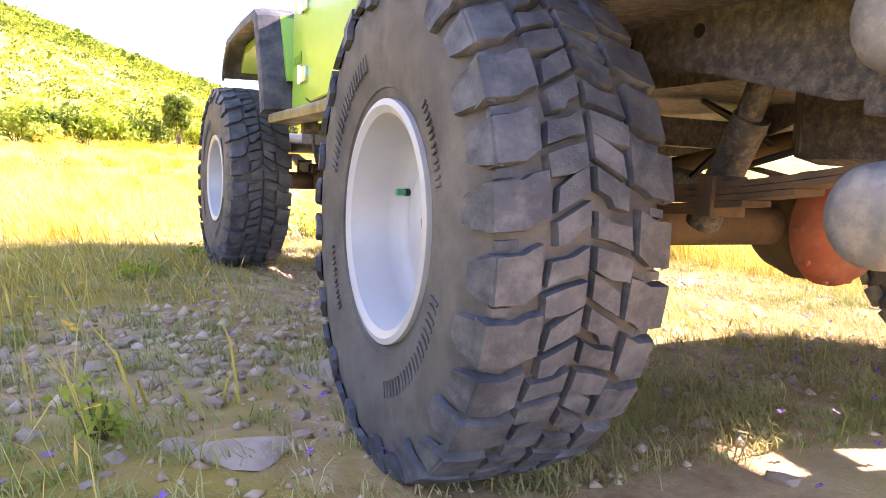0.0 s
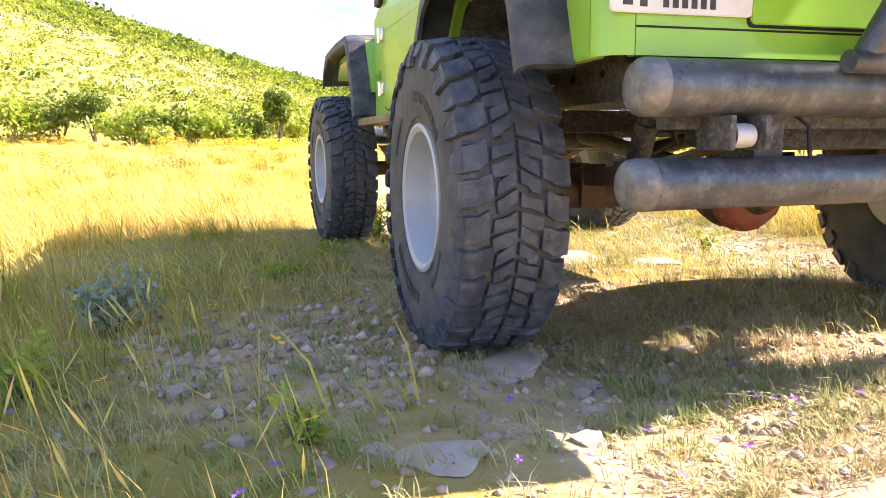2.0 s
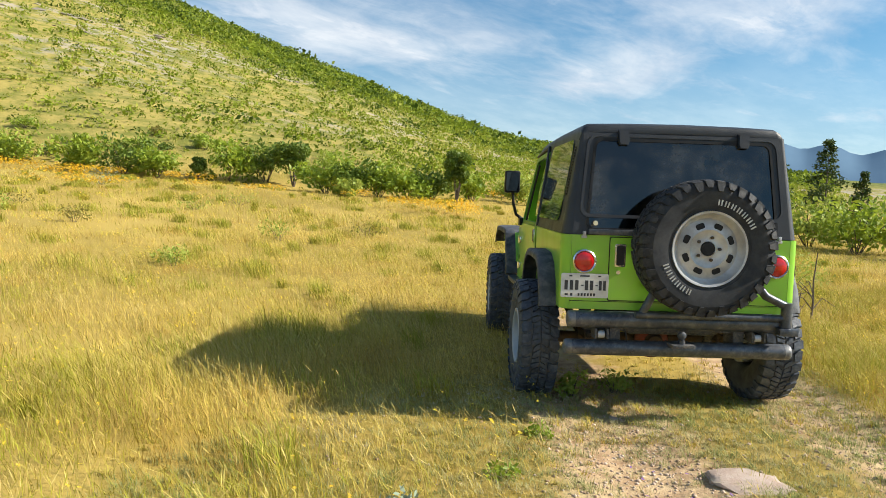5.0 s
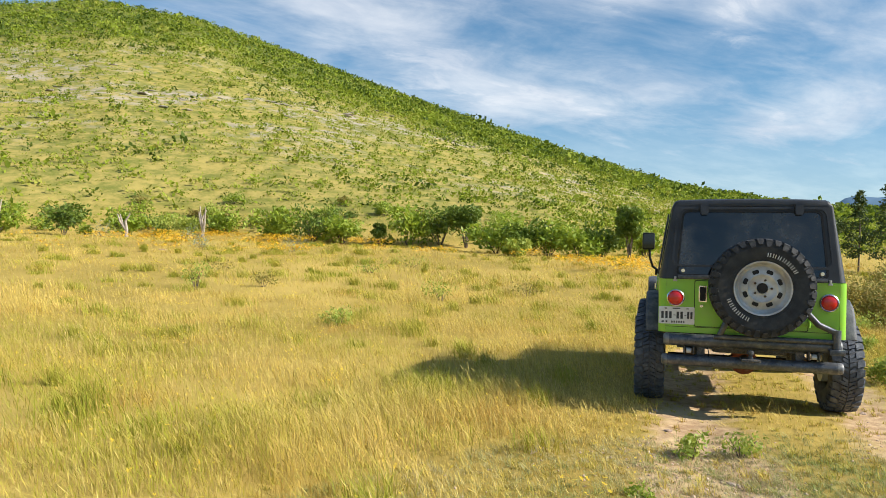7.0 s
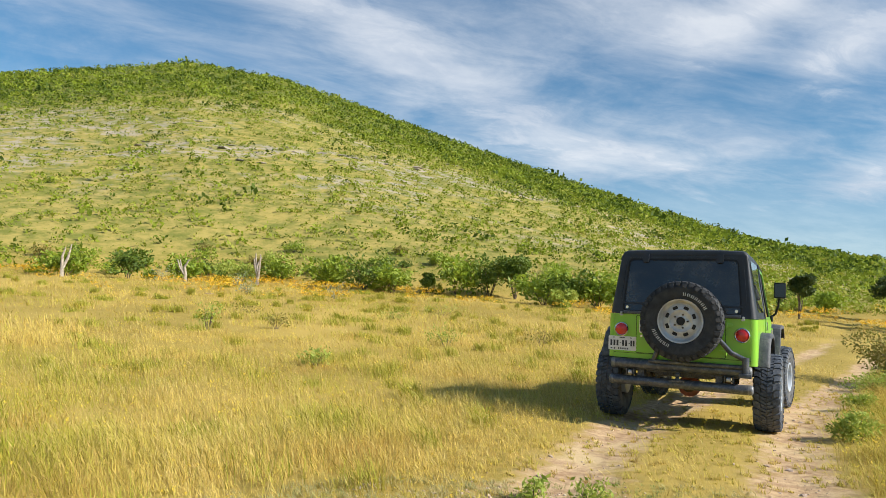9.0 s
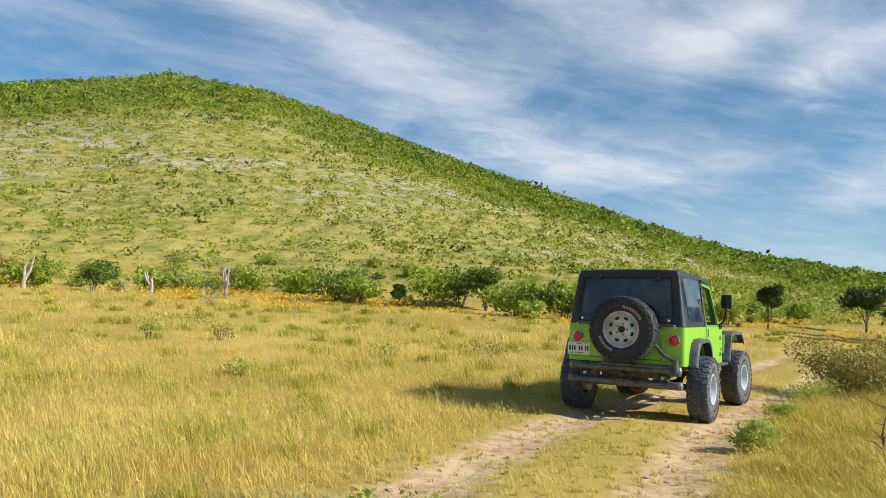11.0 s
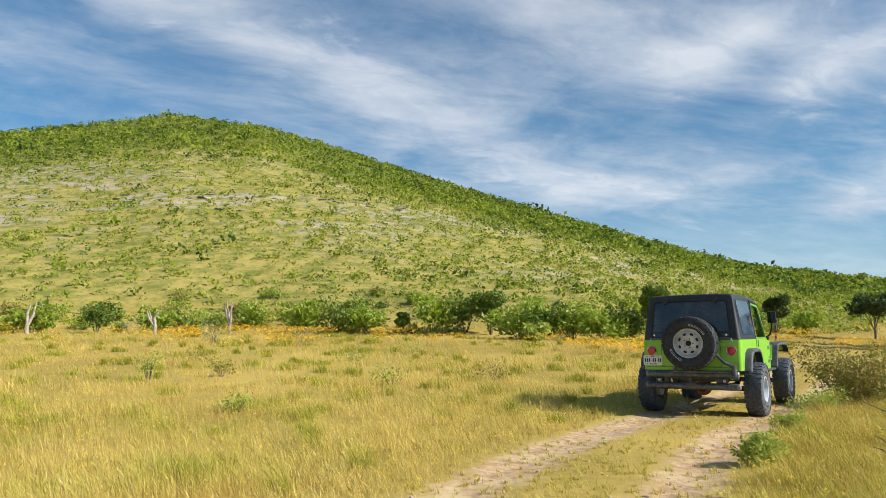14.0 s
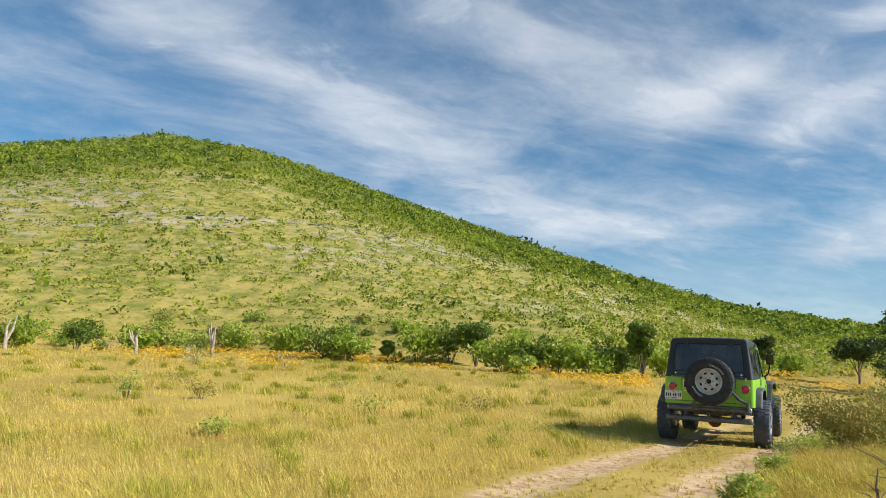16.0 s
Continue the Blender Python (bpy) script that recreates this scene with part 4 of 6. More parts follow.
    # pale low shrubs in the meadow
    for i, (x, y, wide, tall, leaf) in enumerate([(-13.7, 29.2, 1.9, 0.9, LEAF_SILVER), (-10.2, 14.3, 0.9, 0.8, LEAF_LIME), (-5.2, 10.1, 0.7, 0.35, LEAF_LIME), (-7.2, 24.6, 1.8, 0.5, LEAF_LIME), (-9.0, 15.5, 0.7, 0.5, LEAF_BROWN),
                                                  (-12.2, 19.5, 1.2, 0.4, LEAF_BROWN), (-4.3, 14.9, 1.0, 0.5, LEAF_LIME), (-7.9, 21.5, 1.3, 0.4, LEAF_LIME), (-17.5, 28.0, 1.3, 0.7, LEAF_SILVER), (-2.4, 17.0, 1.0, 0.6, LEAF_BROWN), (-19.5, 31, 1.6, 0.9, LEAF_SILVER), (-22, 34, 1.5, 0.9, LEAF_LIME), (-26, 33, 1.6, 0.9, LEAF_SILVER)]):
        shrub("meadow_shrub", x, y, wide, tall, leaf, "low pale shrub among the meadow grass", 500 + i, 260, 0.034, group="low shrubs in the meadow")
    # the silvery wormwood by the gravel and a weed behind it
    shrub("silver_plant", -1.80, 1.36, 0.30, 0.20, LEAF_SILVER, "silvery blue-green wormwood plant beside the gravel", 601, 520, 0.017, category="plant", flat=1.0)
    for i, (x, y, wide, tall, leaf) in enumerate([(-1.36, 0.24, 0.12, 0.15, LEAF_LIME), (-1.9, 0.75, 0.16, 0.2, LEAF_LIME), (-0.95, 2.6, 0.2, 0.1, LEAF), (-1.25, 2.0, 0.22, 0.08, LEAF), (0.9, 2.1, 0.14, 0.16, LEAF_LIME), (-0.5, 3.6, 0.35, 0.25, LEAF_LIME), (-0.15, 3.7, 0.3, 0.22, LEAF_LIME)]):
        shrub("weed", x, y, wide, tall, leaf, "small green weed on gravelly soil", 620 + i, 240, 0.004 + 0.05 * wide, category="plant", group="weeds round the track")


def pine(x, y, tall, seed):
    """A thin young pine: a straight stem, whorls of drooping twigs, fine needles."""
    r = np.random.RandomState(seed)
    ob = thing("young_pine", "slim dark green young pine behind the bushes", "tree", "young pines", pose(x, y, float(height(x, y)) - 0.05))
    bm = bmesh.new()
    tube(bm, [(0, 0, 0), (0.03, 0, tall * 0.5), (0, 0.02, tall)], [0.05, 0.035, 0.008], 7)
    cs, rs = [], []
    for level in range(15):
        h = tall * (0.20 + 0.78 * level / 14)
        reach = 0.21 * tall * (1.05 - level / 14) ** 0.8 * (0.7 + 0.5 * r.rand())
        for k in range(4):
            a = r.rand() * 6.28
            end = Vector((math.cos(a) * reach, math.sin(a) * reach, h + 0.12 * reach))
            tube(bm, [(0, 0, h), end], [0.012, 0.004], 4)
            cs += [end, end * 0.6 + Vector((0, 0, h * 0.4))]
            rs += [0.10 + 0.04 * tall * r.rand(), 0.10 + 0.04 * tall * r.rand()]
    part("stem", bm, BARK, ob)
    co, quads = leaf_cloud(cs, rs, 2400, 0.075, seed, 0.8)
    link("crown", raw_mesh("crown", co, quads), LEAF_PINE, ob, smooth=0)


def make_hill_scrub():
    """The scrub on the slope: thousands of leafy clumps, thick towards the ridge, each of its own green and size."""
    n = 70000
    a0 = rng.rand(n) * 92 - 32
    table = np.array(RIDGE)
    far, foot = np.interp(a0, table[:, 0], table[:, 2]), np.interp(a0, table[:, 0], table[:, 3])
    u = rng.rand(n) ** 0.85 * 1.04
    r = foot + u * (far - foot)
    x, y = CENTRE[0] - r * np.sin(np.radians(a0)), CENTRE[1] + r * np.cos(np.radians(a0))
    drift = hash_noise(x, y, 0.05, 41) + 0.6 * hash_noise(x, y, 0.16, 43)
    thick = 0.42 + 0.55 * smooth01((u - 0.22) / 0.45) + 0.36 * drift + 0.32 * smooth01((8 - a0) / 14) + 0.15 * smooth01((0.10 - u) / 0.1)
    keep = rng.rand(n) < thick
    x, y, u, r = x[keep], y[keep], u[keep], r[keep]
    k = len(x)
    size = (0.14 + 0.86 * rng.rand(k) ** 3.2) * (0.75 + 0.70 * smooth01((u - 0.35) / 0.4))
    size *= np.where(rng.rand(k) < 0.02, 1.7, 1.0)
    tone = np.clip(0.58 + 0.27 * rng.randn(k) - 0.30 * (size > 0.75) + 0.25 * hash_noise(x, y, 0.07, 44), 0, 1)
    z = height(x, y)
    m = 13
    d = rng.randn(k, m, 3)
    d /= np.linalg.norm(d, axis=2)[:, :, None]
    d[:, :, 2] = np.abs(d[:, :, 2]) * 0.95
    p = np.stack([x, y, z + 0.02 * size], -1)[:, None] + d * size[:, None, None] * (0.55 + 0.5 * rng.rand(k, m, 1))
    s = (size * 0.25)[:, None, None] * (0.6 + 0.8 * rng.rand(k, m, 1))
    e1 = rng.randn(k, m, 3)
    e1 /= np.linalg.norm(e1, axis=2)[:, :, None]
    e2 = np.cross(e1, rng.randn(k, m, 3))
    e2 /= np.linalg.norm(e2, axis=2)[:, :, None]
    co = np.stack([p - e1 * s, p - e2 * s * 0.6, p + e1 * s, p + e2 * s * 0.6], 2).reshape(-1, 3)
    quads = np.arange(k * m)[:, None] * 4 + np.array([[0, 1, 2, 3]])
    mesh = raw_mesh("hillside_scrub", co, quads)
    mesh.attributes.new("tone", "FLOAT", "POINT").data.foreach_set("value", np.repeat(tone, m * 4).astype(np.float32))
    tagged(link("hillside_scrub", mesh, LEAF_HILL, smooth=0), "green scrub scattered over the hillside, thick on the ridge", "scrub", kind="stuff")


def rock_mesh(name, size, seed, detail=2, flat=0.7):
    r = np.random.RandomState(seed)
    bm = bmesh.new()
    bmesh.ops.create_icosphere(bm, subdivisions=detail, radius=1.0)
    cuts = [(Vector(r.randn(3)).normalized(), 0.48 + 0.38 * r.rand()) for _ in range(13)]
    for v in bm.verts:
        for normal, d in cuts:
            over = v.co.dot(normal) - d
            if over > 0:
                v.co -= normal * over
        v.co *= 1 + 0.16 * noise.noise(v.co * 2.3 + Vector((seed, 0, 0))) + 0.06 * noise.noise(v.co * 6.1 + Vector((seed, 3, 0)))
        v.co = Vector((v.co.x * size, v.co.y * size * 0.8, v.co.z * size * flat))
    mesh = bpy.data.meshes.new(name)
    bm.to_mesh(mesh)
    bm.free()
    return mesh


def make_stones():
    meshes = [rock_mesh("stone", 1.0, s, 1, 0.5) for s in range(6)]
    for mesh in meshes:
        mesh.materials.append(STONE)
        mesh.shade_flat()
    n = 0
    r = np.random.RandomState(5)
    while n < 270:
        spot = r.rand()
        if spot < 0.45:
            x, y = -1.35 + r.randn() * 0.32, 0.90 + r.randn() * 0.36
        elif spot < 0.75:
            x, y = -0.75 + r.randn() * 0.35, 0.35 + r.randn() * 0.45
        else:
            y = r.rand() * 8 + 1.0
            x = float(np.interp(y, TRACK_Y, TRACK_X)) + r.choice((-0.8, 0.8)) + r.randn() * 0.25
        if not clear_of_path(np.array([x]), np.array([y]), 0.5)[0]:
            continue
        size = 0.010 + 0.040 * r.rand() ** 2.2
        ob = new("stone", meshes[n % 6])
        ob.matrix_basis = pose(x, y, float(height(x, y)) + size * 0.08, 0, 0, r.rand() * 360) @ Matrix.Diagonal((size, size * (0.7 + 0.5 * r.rand()), size, 1))
        tagged(ob, "small pale reddish stone lying on gravelly soil", "stone", "stones on the ground")
        n += 1
    for x, y, s in ((-0.84, 0.60, 0.20), (-0.05, 2.0, 0.26), (0.35, 1.75, 0.14), (-1.15, 0.10, 0.10), (-1.37, 0.70, 0.05), (-1.59, 3.34, 0.06), (-1.54, 3.43, 0.07), (-18.5, 26.5, 0.25)):
        mesh = rock_mesh("flat_rock", s, int(s * 900), 3, 0.13)
        ob = link("flat_rock", mesh, STONE, smooth=30)
        ob.matrix_basis = pose(x, y, float(height(x, y)) + s * 0.02, 0, 0, s * 2000)
        tagged(ob, "pale flat rock bedded in the soil", "rock", "flat rocks")
    # outcrops on the slope
    k = 0
    for head, u, s, count in ((15.4, 0.53, 2.0, 6), (12.5, 0.50, 1.6, 5), (20.5, 0.42, 1.3, 7), (25.0, 0.38, 1.3, 8), (31.0, 0.30, 1.2, 9), (34.5, 0.28, 1.2, 8), (32.0, 0.97, 1.6, 3), (28, 0.33, 1.0, 8), (39, 0.33, 1.0, 6), (9.0, 0.47, 1.0, 4)):
        for i in range(count):
            h2, u2 = head + r.randn() * 1.5, u + r.randn() * 0.03
            table = np.array(RIDGE)
            far, foot = np.interp(h2, table[:, 0], table[:, 2]), np.interp(h2, table[:, 0], table[:, 3])
            x, y = from_view(h2, foot + u2 * (far - foot))
            size = s * (0.25 + 0.75 * r.rand() ** 1.5)
            ob = link("hill_rock", rock_mesh("hill_rock", size, 50 + k, 2, 0.22), STONE_GREY, smooth=25)
            ob.matrix_basis = pose(x, y, float(height(x, y)) - size * 0.05, 0, 0, r.rand() * 360)
            tagged(ob, "weathered grey rock on the hillside", "rock", "rocks on the hillside")
            k += 1


def dead_trunk(head, dist, tall, fork, seed):
    """A bleached dead tree stump, standing, with broken forks."""
    r = np.random.RandomState(seed)
    x, y = from_view(head, dist)
    bm = bmesh.new()
    tube(bm, [(0, 0, -0.1), (0.06 * r.randn(), 0, tall * 0.35), (0.10 * r.randn(), 0.03, tall * 0.7), (0.16 * r.randn(), 0.03, tall)], [0.11, 0.085, 0.07, 0.035], 8)
    for i in range(fork):
        a = r.rand() * 6.28
        lean = 0.35 + 0.4 * r.rand()
        tube(bm, [(0.02, 0, tall * 0.3), (math.cos(a) * lean * 0.5, math.sin(a) * 0.2, tall * 0.65), (math.cos(a) * lean * 0.75, math.sin(a) * 0.3, tall * (0.9 + 0.25 * r.rand()))], [0.08, 0.06, 0.03], 6)
    ob = part("dead_trunk", bm, DEADWOOD)
    ob.matrix_basis = pose(x, y, float(height(x, y)) - 0.05)
    tagged(ob, "bleached grey dead tree trunk with broken branches", "dead tree", "dead trunks")


def dry_twigs(x, y, tall, seed):
    """A dead stick in the grass with a few crooked side twigs."""
    r = np.random.RandomState(seed)
    ob = thing("dry_stick", "bare dry brown stick with twigs standing in the grass", "twigs", "dry sticks", pose(x, y, float(height(x, y))))
    bm = bmesh.new()
    tube(bm, [(0, 0, -0.05), (0.015, 0, tall * 0.3), (0.0, 0.01, tall * 0.6), (0.03, 0.02, tall)], [0.016, 0.013, 0.010, 0.006], 6)
    part("stem", bm, BARK, ob)
    for i in range(5):
        a, h = r.rand() * 6.28, tall * (0.05 + 0.45 * r.rand())
        e = Vector((math.cos(a), math.sin(a) * 0.6, 0)) * tall * (0.30 + 0.35 * r.rand())
        bm = bmesh.new()
        tube(bm, [(0.01, 0, h), e * 0.45 + Vector((0, 0.02, h + tall * 0.16)), e + Vector((0, 0, h + tall * 0.40 * r.rand()))], [0.008, 0.006, 0.003], 5)
        part("twig", bm, BARK, ob)


def make_vegetation():
    make_grass()
    make_tussocks()
    make_stems()
    make_gravel()
    make_meadow_flowers()
    make_bushes()
    make_hill_scrub()
    make_stones()
    for i, (head, dist, tall, fork) in enumerate(((32.3, 44, 1.75, 3), (37.6, 44, 1.35, 2), (45.8, 44, 1.6, 2))):
        dead_trunk(head, dist, tall, fork, 700 + i)
    for i, (x, y, tall) in enumerate(((3.54, 7.26, 0.92), (4.30, 9.0, 0.62), (3.30, 7.15, 0.42), (4.15, 8.9, 0.5))):
        dry_twigs(x, y, tall, 720 + i)


# ---------------------------------------------------------------- the off-road vehicle
R_TYRE, W_TYRE = 0.417, 0.262
TRACK_HALF, BASE = 0.835, 2.375


def ring_box(bm, cells, place):
    """A block over a patch of a curved surface: cells are corner (u, v), place gives low and high points; the top is drawn in a little."""
    cu, cv = sum(c[0] for c in cells) / len(cells), sum(c[1] for c in cells) / len(cells)
    low = [bm.verts.new(place(u, v, 0)) for u, v in cells]
    mid = [bm.verts.new(place(cu + (u - cu) * 0.97, cv + (v - cv) * 0.95, 0.78)) for u, v in cells]
    high = [bm.verts.new(place(cu + (u - cu) * 0.94, cv + (v - cv) * 0.92, 1)) for u, v in cells]
    bm.faces.new(high)
    for i in range(len(cells)):
        j = (i + 1) % len(cells)
        bm.faces.new((low[i], low[j], mid[j], mid[i]))
        bm.faces.new((mid[i], mid[j], high[j], high[i]))


def tyre_meshes(radius, width, bead, pitches, lug, marks):
    """Carcass with sidewalls, tread blocks and raised sidewall marks, the outer face to +x."""
    h = width / 2
    core = radius - lug
    bm = bmesh.new()
    lathe(bm, [(bead, h * 0.70), (bead + 0.012, h * 0.86), (bead + 0.03, h * 0.90), (bead + 0.032, h * 0.925), (bead + 0.06, h * 0.965), (bead + 0.10, h * 1.0), (bead + 0.13, h * 1.0),
               (core - 0.065, h * 0.99), (core - 0.03, h * 0.95), (core - 0.010, h * 0.86), (core, h * 0.70), (core + 0.003, 0.0),
               (core, -h * 0.70), (core - 0.010, -h * 0.86), (core - 0.03, -h * 0.95), (core - 0.065, -h * 0.99), (bead + 0.12, -h), (bead + 0.05, -h * 0.95), (bead, -h * 0.75),
               (bead - 0.012, -h * 0.6), (bead - 0.012, h * 0.6)], 96, close=True)
    carcass = bpy.data.meshes.new("tyre")
    bmesh.ops.recalc_face_normals(bm, faces=bm.faces[:])
    bm.to_mesh(carcass)
    bm.free()
    # tread: v along the circle in pitches, u across
    bm = bmesh.new()

    def on_tread(u, v, t):
        a = 2 * math.pi * v / pitches
        r = core - 0.006 + t * (lug + 0.006) - 0.012 * (abs(u) ** 3)
        return (u * h, r * math.cos(a), r * math.sin(a))

    def on_side(u, v, t):
        # u from 0 at the tread's edge to 1 down the sidewall
        a = 2 * math.pi * v / pitches
        r = (core + 0.004) - u * 0.058
        x = h * (0.86 + 0.125 * min(u * 1.5, 1)) + t * 0.011
        return (x, r * math.cos(a), r * math.sin(a))

    rr = np.random.RandomState(3)
    for k in range(pitches):
        j = 0.04 * rr.randn()
        long = k % 2 == 0
        for sgn in (1, -1):
            o = k + (0.5 if sgn < 0 else 0) + j
            inner, rim = (0.43, 0.99) if long else (0.50, 0.94)
            # shoulder lug with a hooked inner end, and a low step in the groove beside it
            ring_box(bm, [(sgn * inner, o + 0.26), (sgn * 0.57, o + 0.17), (sgn * 0.66, o + 0.05), (sgn * rim, o + 0.01), (sgn * rim, o + 0.77), (sgn * 0.70, o + 0.81), (sgn * 0.60, o + 0.91), (sgn * (inner + 0.01), o + 0.97)], on_tread)
            ring_box(bm, [(sgn * 0.70, o + 0.85), (sgn * 0.90, o + 0.82), (sgn * 0.90, o + 0.97), (sgn * 0.70, o + 1.01)], lambda u, v, t: on_tread(u, v, t * 0.45))
            # it runs on down the sidewall
            deep = 1.0 if long else 0.66
            ring_box(bm, [(0.0, o + 0.01), (deep * 0.6, o + 0.06), (deep, o + 0.16), (deep, o + 0.62), (deep * 0.6, o + 0.73), (0.0, o + 0.78)], (lambda u, v, t, s=sgn: (s * on_side(u, v, t)[0], *on_side(u, v, t)[1:])))
            # two interlocking centre blocks, cut on the slant
            e = 0.07 if long else -0.05
            m = inner - 0.05
            ring_box(bm, [(sgn * 0.03, o + 0.10 + e), (sgn * 0.17, o - 0.02 + e), (sgn * 0.22, o - 0.10), (sgn * m, o - 0.16), (sgn * (m + 0.02), o + 0.20), (sgn * 0.25, o + 0.33), (sgn * 0.03, o + 0.47 + e)], on_tread)
            ring_box(bm, [(sgn * 0.03, o + 0.57 + e), (sgn * 0.20, o + 0.47), (sgn * 0.27, o + 0.42), (sgn * (m + 0.01), o + 0.31), (sgn * (m - 0.02), o + 0.70), (sgn * 0.20, o + 0.82 + e), (sgn * 0.03, o + 0.98 + e)], lambda u, v, t: on_tread(u, v, t * 0.94))
    bmesh.ops.recalc_face_normals(bm, faces=bm.faces[:])
    tread = bpy.data.meshes.new("tread")
    bm.to_mesh(tread)
    bm.free()
    # raised marks on the sidewall: plain bars in two arcs
    bm = bmesh.new()
    for start, count, tall, step in marks:
        for i in range(count):
            a = radians(start + i * step)
            r0 = bead + (0.070 if bead != 0.215 else 0.048)
            wide = radians(step) * 0.62
            for da, db, ra, rb in ((0, wide * 0.3, 0, tall), (wide * 0.7, wide, 0, tall)):
                pts = [(r0 + ra, a + da), (r0 + ra, a + db), (r0 + rb, a + db), (r0 + rb, a + da)]
                lo = [bm.verts.new((h * 0.985, r * math.cos(t), r * math.sin(t))) for r, t in pts]
                hi = [bm.verts.new((h * 1.010, r * math.cos(t), r * math.sin(t))) for r, t in pts]
                bm.faces.new(hi)
                for q in range(4):
                    bm.faces.new((lo[q], lo[(q + 1) % 4], hi[(q + 1) % 4], hi[q]))
    bmesh.ops.recalc_face_normals(bm, faces=bm.faces[:])
    mark = bpy.data.meshes.new("sidewall_lettering")
    bm.to_mesh(mark)
    bm.free()
    return carcass, tread, mark


def rim_mesh(bead, h):
    """Deep white steel rim: lip, drop barrel and a dished disc."""
    bm = bmesh.new()
    lathe(bm, [(bead - 0.006, h * 0.72), (bead + 0.014, h * 0.86), (bead + 0.014, h * 0.93), (bead + 0.004, h * 0.95), (bead - 0.008, h * 0.90), (bead - 0.014, h * 0.74),
               (bead - 0.022, h * 0.60), (bead - 0.027, h * 0.40), (bead - 0.034, h * 0.27), (bead - 0.048, h * 0.20), (0.12, h * 0.18), (0.10, h * 0.25), (0.085, h * 0.28), (0.055, h * 0.26),
               (0.045, h * 0.12), (0.10, h * 0.0), (bead - 0.03, h * 0.0), (bead - 0.022, h * 0.2), (bead - 0.012, h * 0.6)], 72, close=True)
    mesh = bpy.data.meshes.new("rim")
    bmesh.ops.recalc_face_normals(bm, faces=bm.faces[:])
    bm.to_mesh(mesh)
    bm.free()
    return mesh


def make_wheels(jeep):
    h = W_TYRE / 2
    carcass, tread, mark = tyre_meshes(R_TYRE, W_TYRE, 0.184, 32, 0.017, [(35, 10, 0.030, 6.0), (215, 10, 0.026, 6.0), (125, 6, 0.014, 5), (305, 6, 0.014, 5)])
    rim = rim_mesh(0.184, h)
    hub = bpy.data.meshes.new("wheel")
    bm = bmesh.new()
    lathe(bm, [(0.052, 0.0), (0.052, 0.036), (0.042, 0.044), (0.01, 0.046), (0.01, 0.0)], 24, close=True)
    lathe(bm, [(0.15, -0.15), (0.15, -0.075), (0.06, -0.07), (0.06, -0.15)], 32, close=True)
    bm.to_mesh(hub)
    bm.free()
    valve = bpy.data.meshes.new("valve")
    bm = bmesh.new()
    tube(bm, [(0.0, 0, 0.132), (0.034, 0, 0.131)], 0.007, 10)
    bm.to_mesh(valve)
    bm.free()
    cap = bpy.data.meshes.new("valve_cap")
    bm = bmesh.new()
    tube(bm, [(0.032, 0, 0.131), (0.050, 0, 0.1305)], 0.0062, 10)
    bm.to_mesh(cap)
    bm.free()
    for mesh, mat, angle in ((carcass, SIDEWALL, 40), (tread, RUBBER, 30), (mark, SIDEWALL, 30), (rim, RIM_WHITE, 40), (hub, RIM_WHITE, 35), (valve, BLACK, 60), (cap, VALVE, 60)):
        mesh.materials.append(mat)
        mesh.shade_smooth()
        mesh.set_sharp_from_angle(angle=radians(angle))
    wheels = []
    for side in (-1, 1):
        for y in (0.0, BASE):
            wheel = new("wheel", hub)
            wheel.parent = jeep
            tagged(wheel, "chunky mud-terrain tyre on a white steel rim")
            for name, mesh, label in (("tyre", carcass, "scuffed dark rubber sidewall"), ("tread", tread, "blocky off-road tread, dusty"), ("sidewall_lettering", mark, ""), ("rim", rim, "white painted deep steel rim"), ("valve", valve, ""), ("valve_cap", cap, "green valve cap")):
                ob = new(name, mesh)
                ob.parent = wheel
                tagged(ob, label, kind="stuff" if name == "sidewall_lettering" else "")
            wheels.append((wheel, side, y))
    return wheels


def side_place(side, thick=0.03, out=0.0):
    """Tub side: u along y, v up."""
    return lambda u, v, d: (side * (0.762 + out - (1 - d) * thick), u, v)


def top_place(side, thick=0.03, out=0.0):
    """Hardtop side, leaning in with height."""
    return lambda u, v, d: (side * (0.758 + out - 0.115 * (v - 1.19) / 0.72 - (1 - d) * thick), u, v)


def rear_place(thick=0.03, out=0.0):
    """Hardtop rear, leaning forward with height."""
    return lambda u, v, d: (u * (1 - 0.10 * (v - 1.19) / 0.72), -0.645 - out + 0.085 * (v - 1.19) / 0.72 + (1 - d) * thick, v)


